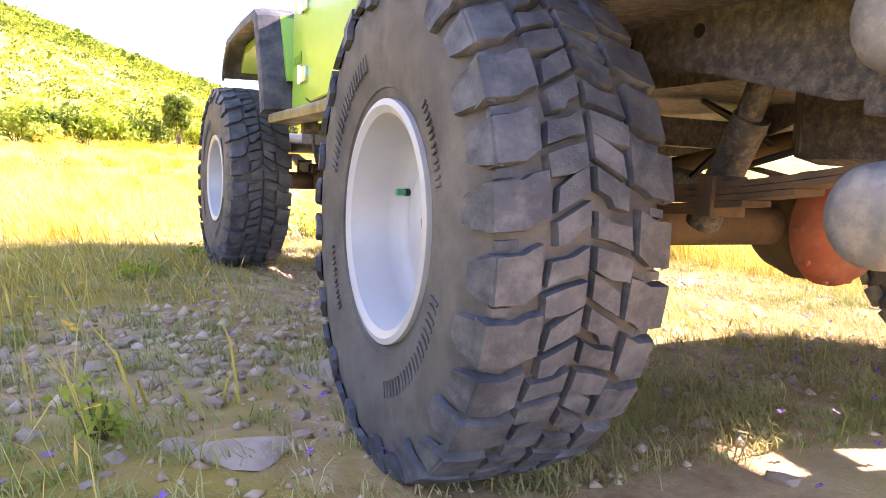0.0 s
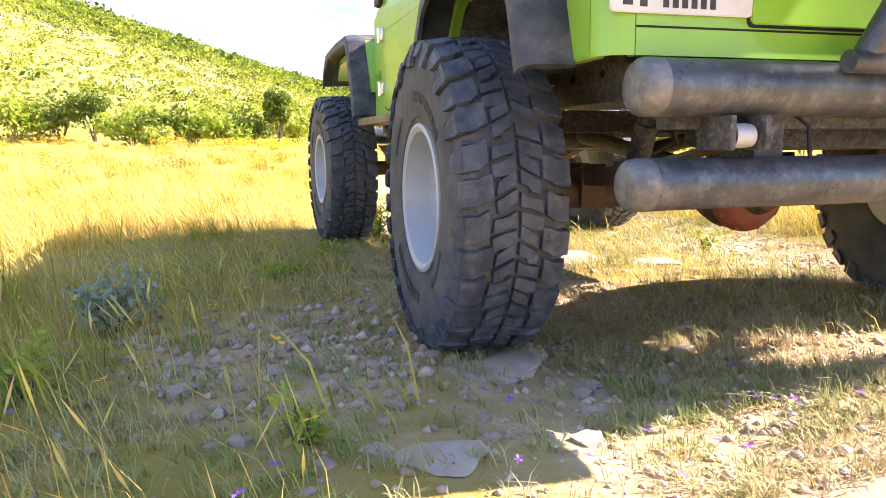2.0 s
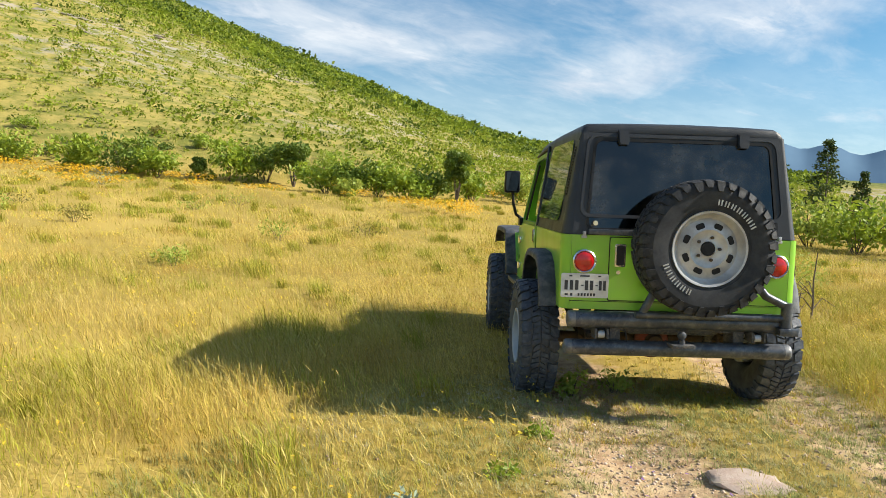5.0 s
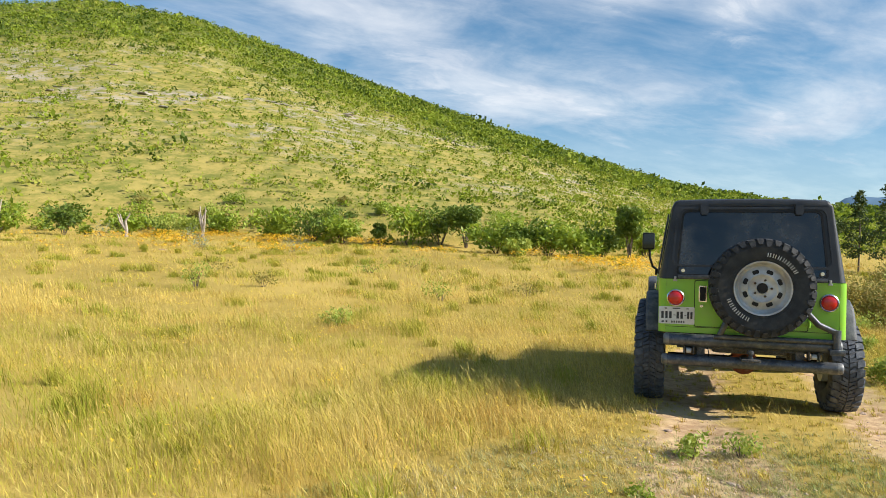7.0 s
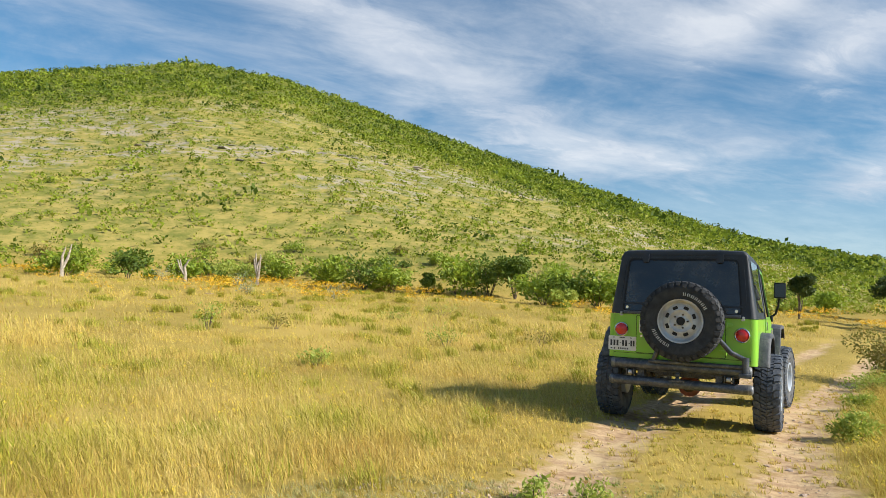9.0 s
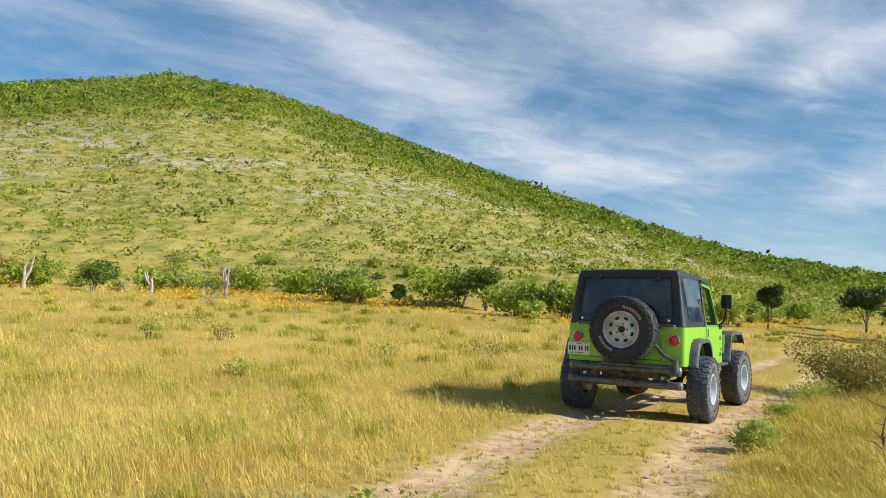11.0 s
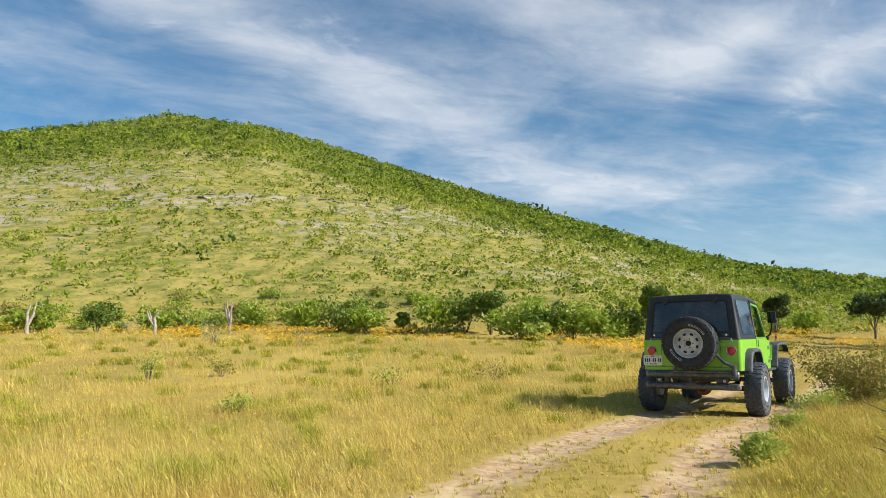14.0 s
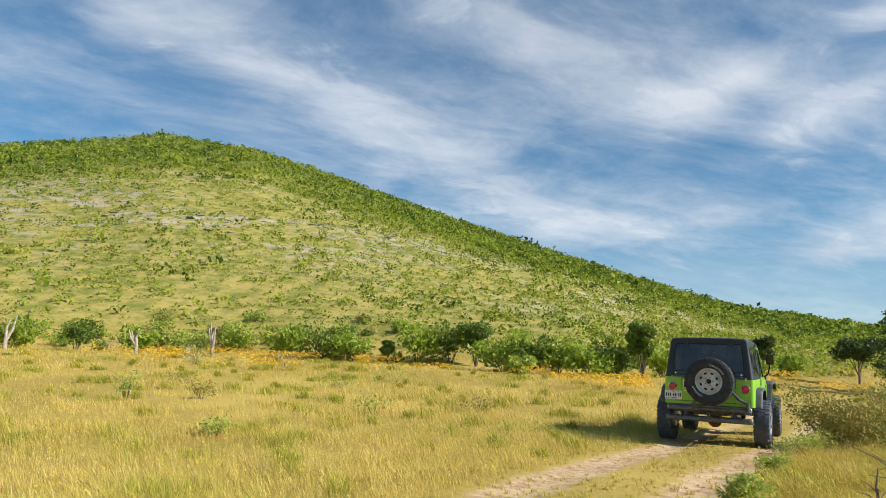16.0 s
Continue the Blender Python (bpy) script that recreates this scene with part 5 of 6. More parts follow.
def make_body(jeep):
    # tub: sides with wheel arch, rear panel, floor, firewall
    bm = bmesh.new()
    side = [(-0.585, 0.712), (-0.47, 0.712), (-0.43, 0.85), (-0.35, 0.945), (-0.25, 0.99), (0.20, 0.99), (0.29, 0.95), (0.37, 0.86), (0.43, 0.66), (1.62, 0.66), (1.62, 1.13), (1.47, 1.175), (1.40, 1.188), (-0.585, 1.188)]
    box(bm, -0.73, 0.73, -0.60, 1.60, 0.74, 0.77)
    box(bm, -0.73, 0.73, 1.57, 1.60, 0.77, 1.13)
    part("tub_floor", bm, CHASSIS, jeep, "undercoated black steel floor")
    bm = bmesh.new()
    box(bm, -0.70, 0.70, -0.645, -0.615, 0.712, 1.188)
    part("rear_panel", bm, GREEN, jeep, "lime green painted rear panel")
    for s in (-1, 1):
        bm = bmesh.new()
        prism(bm, side, side_place(s), 0.004)
        # rounded rear corner
        rows = []
        for z in (0.712, 0.74, 1.188):
            rows.append([bm.verts.new((s * (0.702 + 0.06 * math.cos(t)), -0.585 - 0.06 * math.sin(t), z)) for t in [math.pi / 2 * i / 6 for i in range(7)]])
        for r0, r1 in zip(rows, rows[1:]):
            for a, b, c, d in zip(r0, r0[1:], r1[1:], r1):
                bm.faces.new((a, b, c, d))
        part("tub_side", bm, GREEN, jeep, "lime green painted steel side panel")
    # inner wheel arches and underside, undercoated
    bm = bmesh.new()
    for s in (-1, 1):
        arch = [(-0.45, 0.72), (-0.38, 0.91), (-0.25, 0.975), (0.20, 0.975), (0.33, 0.90), (0.41, 0.70)]
        for (y0, z0), (y1, z1) in zip(arch, arch[1:]):
            v = [bm.verts.new(p) for p in ((s * 0.735, y0, z0), (s * 0.735, y1, z1), (s * 0.50, y1, z1), (s * 0.50, y0, z0))]
            bm.faces.new(v)
        prism(bm, arch, lambda u, v, d, s=s: (s * (0.50 - 0.01 * d), u, v))
    box(bm, -0.54, 0.54, -0.61, 0.43, 0.715, 0.735)
    box(bm, -0.70, 0.70, 0.43, 1.55, 0.715, 0.735)
    part("underbody", bm, CHASSIS, jeep, "grimy black undercoated floor and wheel arches")
    # tailgate, slightly proud, with louvre slots
    bm = bmesh.new()
    prism(bm, rounded(-0.455, 0.455, 0.775, 1.175, 0.012), lambda u, v, d: (u, -0.645 - 0.007 * d, v), 0.002)
    gate = part("tailgate", bm, GREEN, jeep)
    bm = bmesh.new()
    prism(bm, rounded(-0.461, 0.461, 0.769, 1.181, 0.014), lambda u, v, d: (u, -0.640 - 0.008 * d, v))
    part("gate_gap", bm, BLACK, gate)
    bm = bmesh.new()
    box(bm, -0.70, 0.70, -0.6462, -0.645, 0.762, 0.766)
    part("seam", bm, BLACK, gate)
    for z in (0.885, 1.01):
        for x in (-0.10, 0.28):
            bm = bmesh.new()
            box(bm, x - 0.13, x + 0.07, -0.6545, -0.6505, z, z + 0.040, 0.0015)
            part("slot", bm, DARK_GREEN, gate)
    bm = bmesh.new()
    prism(bm, rounded(-0.425, -0.355, 0.99, 1.135, 0.01), lambda u, v, d: (u, -0.650 - 0.010 * d, v), 0.003)
    latch = part("latch", bm, CHROME, gate, "chrome tailgate latch surround")
    bm = bmesh.new()
    prism(bm, rounded(-0.414, -0.366, 1.000, 1.125, 0.008), lambda u, v, d: (u, -0.6595 - 0.004 * d, v), 0.002)
    part("latch_handle", bm, BLACK, latch)
    bm = bmesh.new()
    lathe(bm, [(0.013, -0.662), (0.013, -0.648)], 14, "y", (-0.40, 0, 0.955))
    part("lock", bm, CHROME, gate)
    for z in (0.835, 1.115):
        bm = bmesh.new()
        box(bm, 0.40, 0.52, -0.662, -0.648, z - 0.022, z + 0.022, 0.004)
        tube(bm, [(0.465, -0.664, z - 0.028), (0.465, -0.664, z + 0.028)], 0.010, 10)
        part("gate_hinge", bm, GREEN, gate)
    # round tail lamps
    for s in (-1, 1):
        bm = bmesh.new()
        lathe(bm, [(0.060, -0.645), (0.074, -0.648), (0.076, -0.664), (0.068, -0.670), (0.060, -0.664)], 40, "y", (s * 0.618, 0, 1.02), close=True)
        lamp = part("tail_lamp", bm, CHROME, jeep, "round red tail lamp in a chrome ring")
        bm = bmesh.new()
        lathe(bm, [(0.061, -0.650), (0.060, -0.668), (0.045, -0.676), (0.02, -0.680)], 40, "y", (s * 0.618, 0, 1.02))
        part("lens", bm, RED_LENS, lamp, "red lens")
    # number plate with plain bars in place of its characters
    bm = bmesh.new()
    prism(bm, rounded(-0.76, -0.456, 0.786, 0.941, 0.010), lambda u, v, d: (u, -0.650 - 0.006 * d, v), 0.002)
    plate = part("number_plate", bm, PLATE, jeep, "white number plate with dark characters shown as bars")
    for i, (x0, x1, z0, z1) in enumerate([(-0.738 + 0.034 * k, -0.738 + 0.034 * k + 0.021, 0.835, 0.897) for k in range(3)] + [(-0.632, -0.615, 0.862, 0.869)] +
                                         [(-0.608 + 0.033 * k, -0.608 + 0.033 * k + 0.021, 0.835, 0.897) for k in range(2)] + [(-0.540, -0.524, 0.862, 0.869)] +
                                         [(-0.518 + 0.027 * k, -0.518 + 0.027 * k + 0.018, 0.835, 0.897) for k in range(2)] +
                                         [(-0.652 + 0.020 * k, -0.652 + 0.020 * k + 0.012, 0.797, 0.815) for k in range(6)] + [(-0.735, -0.715, 0.799, 0.813), (-0.700, -0.685, 0.797, 0.815), (-0.64, -0.578, 0.921, 0.930), (-0.71, -0.69, 0.920, 0.929), (-0.525, -0.505, 0.920, 0.929)]):
        bm = bmesh.new()
        box(bm, x0, x1, -0.6572, -0.6555, z0, z1)
        part("bar", bm, INK, plate)
    # hinges of the tailgate and small fittings at the belt line
    for x in (-0.625, 0.625):
        bm = bmesh.new()
        box(bm, x - 0.018, x + 0.018, -0.660, -0.640, 1.168, 1.185, 0.004)
        box(bm, x - 0.010, x + 0.010, -0.664, -0.640, 1.183, 1.212, 0.004)
        part("clasp", bm, RIM_GREY, jeep, "small metal hardtop clasp")
    # doors
    for s in (-1, 1):
        outline = [(0.50, 1.186), (0.50, 0.86), (0.525, 0.775), (0.60, 0.725), (1.30, 0.700), (1.385, 0.72), (1.405, 0.80), (1.405, 1.186)]
        bm = bmesh.new()
        prism(bm, outline, lambda u, v, d, s=s: (s * (0.762 + 0.007 * d), u, v), 0.003)
        door = part("door", bm, GREEN, jeep, "lime green steel door")
        bm = bmesh.new()
        cu, cv = 0.95, 0.94
        prism(bm, [(u + (0.007 if u > cu else -0.007), v + (0.0 if v > cv else -0.007)) for u, v in outline], lambda u, v, d, s=s: (s * (0.760 + 0.0035 * d), u, v))
        part("door_gap", bm, BLACK, door)
        bm = bmesh.new()
        prism(bm, rounded(0.545, 0.605, 1.055, 1.165, 0.012), lambda u, v, d, s=s: (s * (0.768 + 0.010 * d), u, v), 0.003)
        handle = part("door_handle", bm, CHROME, door, "chrome door handle")
        bm = bmesh.new()
        prism(bm, rounded(0.556, 0.594, 1.068, 1.152, 0.008), lambda u, v, d, s=s: (s * (0.7775 + 0.003 * d), u, v))
        part("handle_recess", bm, TUBE, handle)
        for z in (0.795, 1.03):
            bm = bmesh.new()
            box(bm, min(s * 0.767, s * 0.782), max(s * 0.767, s * 0.782), 1.345, 1.435, z - 0.026, z + 0.026, 0.004)
            tube(bm, [(s * 0.782, 1.405, z - 0.032), (s * 0.782, 1.405, z + 0.032)], 0.010, 10)
            part("hinge", bm, CHROME, door, "worn steel door hinge")
        # crease along the door
        bm = bmesh.new()
        box(bm, min(s * 0.7685, s * 0.7705), max(s * 0.7685, s * 0.7705), 0.51, 1.40, 1.040, 1.044)
        part("crease", bm, GREEN, door)
        # upper frame and glass
        bm = bmesh.new()
        outer = [(0.52, 1.19), (0.53, 1.45), (0.56, 1.765), (0.62, 1.795), (1.14, 1.765), (1.19, 1.74), (1.30, 1.45), (1.40, 1.19)]
        inner = [(0.565, 1.215), (0.575, 1.45), (0.60, 1.735), (0.63, 1.755), (1.11, 1.728), (1.145, 1.71), (1.245, 1.45), (1.335, 1.215)]
        frame_panel(bm, outer, inner, top_place(s, 0.025, 0.004))
        part("window_frame", bm, DARK_GREEN, door, "green upper door frame")
        bm = bmesh.new()
        prism(bm, [(1.24, 1.217), (1.325, 1.217), (1.24, 1.44), (1.15, 1.69), (1.135, 1.69)], lambda u, v, d, s=s: (s * (0.738 - 0.115 * (v - 1.19) / 0.72 + 0.004 * d), u, v))
        part("quarter_pane", bm, GLASS_SIDE, door)
        bm = bmesh.new()
        tube(bm, [(s * 0.745, 1.235, 1.21), (s * 0.66, 1.13, 1.70)], 0.009, 8)
        part("division_bar", bm, BLACK, door)
        # badge as plain bars
        for k in range(4):
            bm = bmesh.new()
            box(bm, min(s * 0.763, s * 0.766), max(s * 0.763, s * 0.766), 1.47 + 0.032 * k, 1.490 + 0.032 * k, 0.845, 0.885 if k == 0 else 0.875)
            part("badge_bar", bm, DARK_GREEN, jeep)
        # mirror
        bm = bmesh.new()
        box(bm, min(s * 0.80, s * 0.940), max(s * 0.80, s * 0.940), 1.335, 1.41, 1.455, 1.655, 0.022)
        mirror = part("mirror", bm, BLACK, jeep, "black side mirror on a bent arm")
        bm = bmesh.new()
        prism(bm, rounded(0.812, 0.928, 1.470, 1.640, 0.018), lambda u, v, d, s=s: (s * u, 1.335 - 0.003 * d, v))
        part("mirror_glass", bm, MIRROR, mirror)
        bm = bmesh.new()
        tube(bm, [(s * 0.76, 1.42, 1.215), (s * 0.82, 1.41, 1.26), (s * 0.85, 1.395, 1.36), (s * 0.86, 1.38, 1.46)], 0.014, 8)
        box(bm, min(s * 0.755, s * 0.79), max(s * 0.755, s * 0.79), 1.36, 1.47, 1.16, 1.23, 0.01)
        part("mirror_arm", bm, BLACK, mirror)


def make_front(jeep):
    # hood, fenders, grille, windscreen
    bm = bmesh.new()
    prism(bm, [(1.60, 0.80), (2.82, 0.80), (2.82, 1.10), (2.70, 1.145), (1.62, 1.185), (1.60, 1.18)], lambda u, v, d: ((2 * d - 1) * (0.60 - 0.10 * (u - 1.6) / 1.2), u, v), 0.02)
    hood = part("hood", bm, GREEN, jeep, "lime green bonnet")
    for s in (-1, 1):
        bm = bmesh.new()
        tube(bm, [(s * 0.55, 1.63, 1.17), (s * 0.56, 1.66, 1.23), (s * 0.53, 1.60, 1.25)], 0.008, 6)
        part("hood_latch", bm, BLACK, hood)
        # flat steel fender
        bm = bmesh.new()
        prism(bm, [(1.66, 0.80), (1.72, 0.80), (1.88, 1.035), (2.74, 1.035), (2.86, 0.95), (2.86, 1.0), (2.76, 1.07), (1.84, 1.07)], lambda u, v, d, s=s: (s * (0.50 + 0.27 * d), u, v))
        part("fender", bm, GREEN, jeep, "lime green front fender")
        # front flare
        path = [(1.655, 0.69), (1.70, 0.80), (1.84, 1.065), (1.92, 1.105), (2.30, 1.115), (2.72, 1.105), (2.88, 1.01), (2.93, 0.93)]
        flare(s, path, 0.66, 0.865, jeep, True)
        path = [(-0.515, 0.705), (-0.47, 0.85), (-0.385, 0.975), (-0.26, 1.035), (0.0, 1.045), (0.20, 1.035), (0.315, 0.98), (0.40, 0.87), (0.465, 0.705)]
        flare(s, path, 0.76, 0.872, jeep, False)
        # rocker rail
        bm = bmesh.new()
        box(bm, min(s * 0.735, s * 0.845), max(s * 0.735, s * 0.845), 0.50, 1.66, 0.635, 0.672, 0.012)
        part("side_step", bm, TUBE, jeep, "worn dark steel side step")
        for y in (0.66, 1.08, 1.5):
            bm = bmesh.new()
            box(bm, min(s * 0.60, s * 0.75), max(s * 0.60, s * 0.75), y - 0.02, y + 0.02, 0.60, 0.640, 0.004)
            part("step_bracket", bm, CHASSIS, jeep)
        bm = bmesh.new()
        lathe(bm, [(0.085, 2.83), (0.10, 2.85), (0.095, 2.865), (0.05, 2.885)], 28, "y", (s * 0.36, 0, 0.97))
        part("headlamp", bm, CHROME, jeep, "round headlamp")
    bm = bmesh.new()
    box(bm, -0.55, 0.55, 2.80, 2.85, 0.76, 1.11, 0.02)
    part("grille", bm, GREEN, jeep)
    bm = bmesh.new()
    outer = [(-0.70, 1.185), (0, 1.185), (0.70, 1.185), (0.685, 1.5), (0.645, 1.785), (0, 1.80), (-0.645, 1.785), (-0.685, 1.5)]
    inner = [(-0.64, 1.25), (0, 1.25), (0.64, 1.25), (0.625, 1.5), (0.59, 1.73), (0, 1.74), (-0.59, 1.73), (-0.625, 1.5)]
    frame_panel(bm, outer, inner, lambda u, v, d: (u, 1.455 - 0.42 * (v - 1.19) + 0.03 * d, v))
    screen = part("windscreen_frame", bm, GREEN, jeep, "lime green windscreen frame")
    bm = bmesh.new()
    prism(bm, inner, lambda u, v, d: (u * 0.998, 1.465 - 0.42 * (v - 1.19) + 0.006 * d, v))
    pane = part("windscreen", bm, GLASS_CLEAR, screen)
    pane.visible_shadow = False
    bm = bmesh.new()
    tube(bm, [(-0.72, 2.98, 0.60), (0.72, 2.98, 0.60)], 0.055, 14)
    part("front_bumper", bm, TUBE, jeep, "black tubular front bumper")


def flare(s, path, inner, outer, jeep, front):
    """A plastic arch along a line, with a flat top, a rolled outer lip and thickness."""
    bm = bmesh.new()
    rows = []
    for i, (y, z) in enumerate(path):
        a, b = path[max(i - 1, 0)], path[min(i + 1, len(path) - 1)]
        ty, tz = b[0] - a[0], b[1] - a[1]
        k = math.hypot(ty, tz)
        ny, nz = -tz / k, ty / k
        if nz < -0.2:
            ny, nz = -ny, -nz
        prof = [(inner, 0.004), (inner + (outer - inner) * 0.75, 0.002), (outer - 0.008, -0.006), (outer, -0.018), (outer, -0.050), (outer - 0.012, -0.052), (outer - 0.014, -0.022), (inner, -0.014)]
        rows.append([bm.verts.new((s * x, y + ny * d, z + nz * d)) for x, d in prof])
    m = len(rows[0])
    for r0, r1 in zip(rows, rows[1:]):
        for k in range(m):
            bm.faces.new((r0[k], r0[(k + 1) % m], r1[(k + 1) % m], r1[k]))
    bm.faces.new(rows[0])
    bm.faces.new(rows[-1])
    part("front_flare" if front else "rear_flare", bm, FLARE, jeep, "scuffed black plastic wheel arch flare", 35)


def make_hardtop(jeep):
    # sides with the quarter window
    bm = bmesh.new()
    for s in (-1, 1):
        inner = rounded(-0.415, 0.405, 1.275, 1.795, 0.06, 5)
        inner = [(u + 0.08 * (1.275 - v) / 0.52 * (1 if u > 0 else 0.0) + (0.06 if u > 0 else 0) * 1.0, v) for u, v in inner]
        outer = []
        for u, v in inner:
            ou = 0.53 if u > 0.05 else -0.56
            ov = 1.84 if v > 1.5 else 1.192
            outer.append((ou, ov))
        # spread the outer points along the edges
        n = 5
        corners = [(0.53, 1.84), (-0.56, 1.84), (-0.56, 1.192), (0.53, 1.192)]
        spread = []
        for c in range(4):
            p, q, r = corners[c - 1], corners[c], corners[(c + 1) % 4]
            for i in range(n):
                t = (i - (n - 1) / 2) / ((n - 1) / 2) * 0.25
                o = p if t < 0 else r
                spread.append((q[0] + (o[0] - q[0]) * abs(t), q[1] + (o[1] - q[1]) * abs(t)))
        frame_panel(bm, spread, inner, top_place(s))
        rows = []
        for z in (1.192, 1.35, 1.5, 1.65, 1.84):
            sx, sy = abs(top_place(1)(0, z, 1)[0]), rear_place()(0, z, 1)[1]
            rx = 0.70 * (1 - 0.10 * (z - 1.19) / 0.72)
            rows.append([bm.verts.new((s * (rx + (sx - rx) * math.cos(t)), -0.56 + (sy + 0.56) * math.sin(t), z)) for t in [math.pi / 2 * i / 6 for i in range(7)]])
        for r0, r1 in zip(rows, rows[1:]):
            for a, b, c, d in zip(r0, r0[1:], r1[1:], r1):
                bm.faces.new((a, b, c, d))
    # rear frame round the lifting glass
    hole = rounded(-0.615, 0.615, 1.222, 1.800, 0.05, 5)
    corners = [(0.70, 1.84), (-0.70, 1.84), (-0.70, 1.192), (0.70, 1.192)]
    spread = []
    for c in range(4):
        p, q, r = corners[c - 1], corners[c], corners[(c + 1) % 4]
        for i in range(5):
            t = (i - 2) / 2 * 0.25
            o = p if t < 0 else r
            spread.append((q[0] + (o[0] - q[0]) * abs(t), q[1] + (o[1] - q[1]) * abs(t)))
    frame_panel(bm, spread, hole, rear_place())
    # roof, lofted from cross sections, crowned and rounded at its edges
    rows = []
    for y, drop, draw in ((-0.552, 0.072, 0.0), (-0.556, 0.040, 0.004), (-0.545, 0.016, 0.010), (-0.51, 0.003, 0.012), (-0.45, 0.0, 0.012), (0.3, 0.004, 0.012), (0.9, 0.022, 0.012), (1.14, 0.042, 0.014), (1.20, 0.055, 0.016), (1.215, 0.075, 0.018)):
        row = []
        for x, z in ((-1.0, 1.835), (-0.992, 1.865), (-0.965, 1.890), (-0.92, 1.904), (-0.6, 1.912), (0.0, 1.917), (0.6, 1.912), (0.92, 1.904), (0.965, 1.890), (0.992, 1.865), (1.0, 1.835)):
            half = 0.655 + (0.012 - draw)
            row.append(bm.verts.new((x * half, y, max(z - drop, 1.833 - drop * 0.6))))
        rows.append(row)
    for r0, r1 in zip(rows, rows[1:]):
        for a, b, c, d in zip(r0, r0[1:], r1[1:], r1):
            bm.faces.new((a, b, c, d))
    box(bm, -0.63, 0.63, -0.52, 1.17, 1.80, 1.825)
    hardtop = part("hardtop", bm, HARDTOP, jeep, "charcoal grey fibreglass hardtop")
    # rain channels over the rear and side
    for s in (-1, 1):
        bm = bmesh.new()
        tube(bm, [(s * 0.665, 1.19, 1.775), (s * 0.662, 0.62, 1.822), (s * 0.700, 0.50, 1.60), (s * 0.745, 0.48, 1.30), (s * 0.757, 0.47, 1.20)], 0.013, 6)
        part("door_moulding", bm, HARDTOP, hardtop)
    for s in (-1, 1):
        bm = bmesh.new()
        pane = rounded(-0.425, 0.475, 1.265, 1.805, 0.06, 5)
        prism(bm, [(u - (0.07 * (v - 1.265) / 0.54 if u > 0 else 0), v) for u, v in pane], lambda u, v, d, s=s: (s * (0.762 - 0.115 * (v - 1.19) / 0.72 + 0.004 * d), u, v))
        part("quarter_window", bm, GLASS_SIDE, hardtop, "tinted quarter window reflecting the landscape")
        for k in range(17):
            bm = bmesh.new()
            z = 1.44 + k * 0.019
            x = 0.759 - 0.115 * (z - 1.19) / 0.72
            box(bm, min(s * x, s * (x + 0.006)), max(s * x, s * (x + 0.006)), -0.505, -0.470, z, z + 0.011)
            part("vent_slat", bm, BLACK, hardtop)
    # lifting rear glass
    bm = bmesh.new()
    prism(bm, rounded(-0.612, 0.612, 1.226, 1.797, 0.048, 6), lambda u, v, d: (u * (1 - 0.10 * (v - 1.19) / 0.72), -0.636 - 0.006 * d + 0.085 * (v - 1.19) / 0.72, v))
    pane = part("rear_window", bm, GLASS_REAR, hardtop, "dusty dark rear window")
    bm = bmesh.new()
    frame_panel(bm, rounded(-0.622, 0.622, 1.216, 1.806, 0.052, 6), rounded(-0.604, 0.604, 1.234, 1.789, 0.044, 6), rear_place(0.004, 0.006))
    part("window_seal", bm, BLACK, pane)
    bm = bmesh.new()
    box(bm, -0.60, 0.60, -0.665, -0.648, 1.192, 1.226, 0.004)
    part("lower_rail", bm, TUBE, pane)
    for x in (-0.385, 0.385):
        bm = bmesh.new()
        prism(bm, [(-0.036, 1.858), (0.036, 1.858), (0.036, 1.79), (0.026, 1.765), (-0.026, 1.765), (-0.036, 1.79)], lambda u, v, d, x=x: (x + u, -0.572 - 0.028 * d + 0.085 * (v - 1.8) / 0.72, v), 0.006)
        part("glass_hinge", bm, HARDTOP, pane, "moulded hinge cover")
    for x in (-0.56, 0.56):
        bm = bmesh.new()
        lathe(bm, [(0.016, -0.668), (0.016, -0.642)], 12, "y", (x, 0, 1.265))
        part("glass_lock", bm, CHROME, pane)
    bm = bmesh.new()
    frame_panel(bm, rounded(-0.672, 0.672, 1.30, 1.832, 0.07, 6), rounded(-0.652, 0.652, 1.32, 1.816, 0.06, 6), rear_place(0.010, 0.008))
    part("rear_moulding", bm, HARDTOP, hardtop)
    # inside: seats, roll bar, steering wheel, dashboard
    for x in (-0.34, 0.34):
        bm = bmesh.new()
        box(bm, x - 0.22, x + 0.22, 0.62, 1.08, 0.80, 0.97, 0.05)
        box(bm, x - 0.21, x + 0.21, 0.52, 0.66, 0.95, 1.42, 0.05)
        box(bm, x - 0.13, x + 0.13, 0.53, 0.62, 1.44, 1.60, 0.04)
        part("front_seat", bm, SEAT, jeep, "dark cloth seat")
    bm = bmesh.new()
    tube(bm, [(-0.62, 0.42, 0.78), (-0.60, 0.42, 1.60), (-0.52, 0.42, 1.72), (0.52, 0.42, 1.72), (0.60, 0.42, 1.60), (0.62, 0.42, 0.78)], 0.028, 10)
    tube(bm, [(-0.55, 0.40, 1.70), (-0.60, -0.40, 1.05)], 0.025, 8)
    tube(bm, [(0.55, 0.40, 1.70), (0.60, -0.40, 1.05)], 0.025, 8)
    part("roll_bar", bm, BLACK, jeep)
    bm = bmesh.new()
    lathe(bm, [(0.165, -0.014), (0.19, -0.014), (0.19, 0.014), (0.165, 0.014)], 28, "y", (-0.34, 1.10, 1.17), close=True)
    box(bm, -0.51, -0.17, 1.09, 1.11, 1.15, 1.19)
    part("steering_wheel", bm, BLACK, jeep)
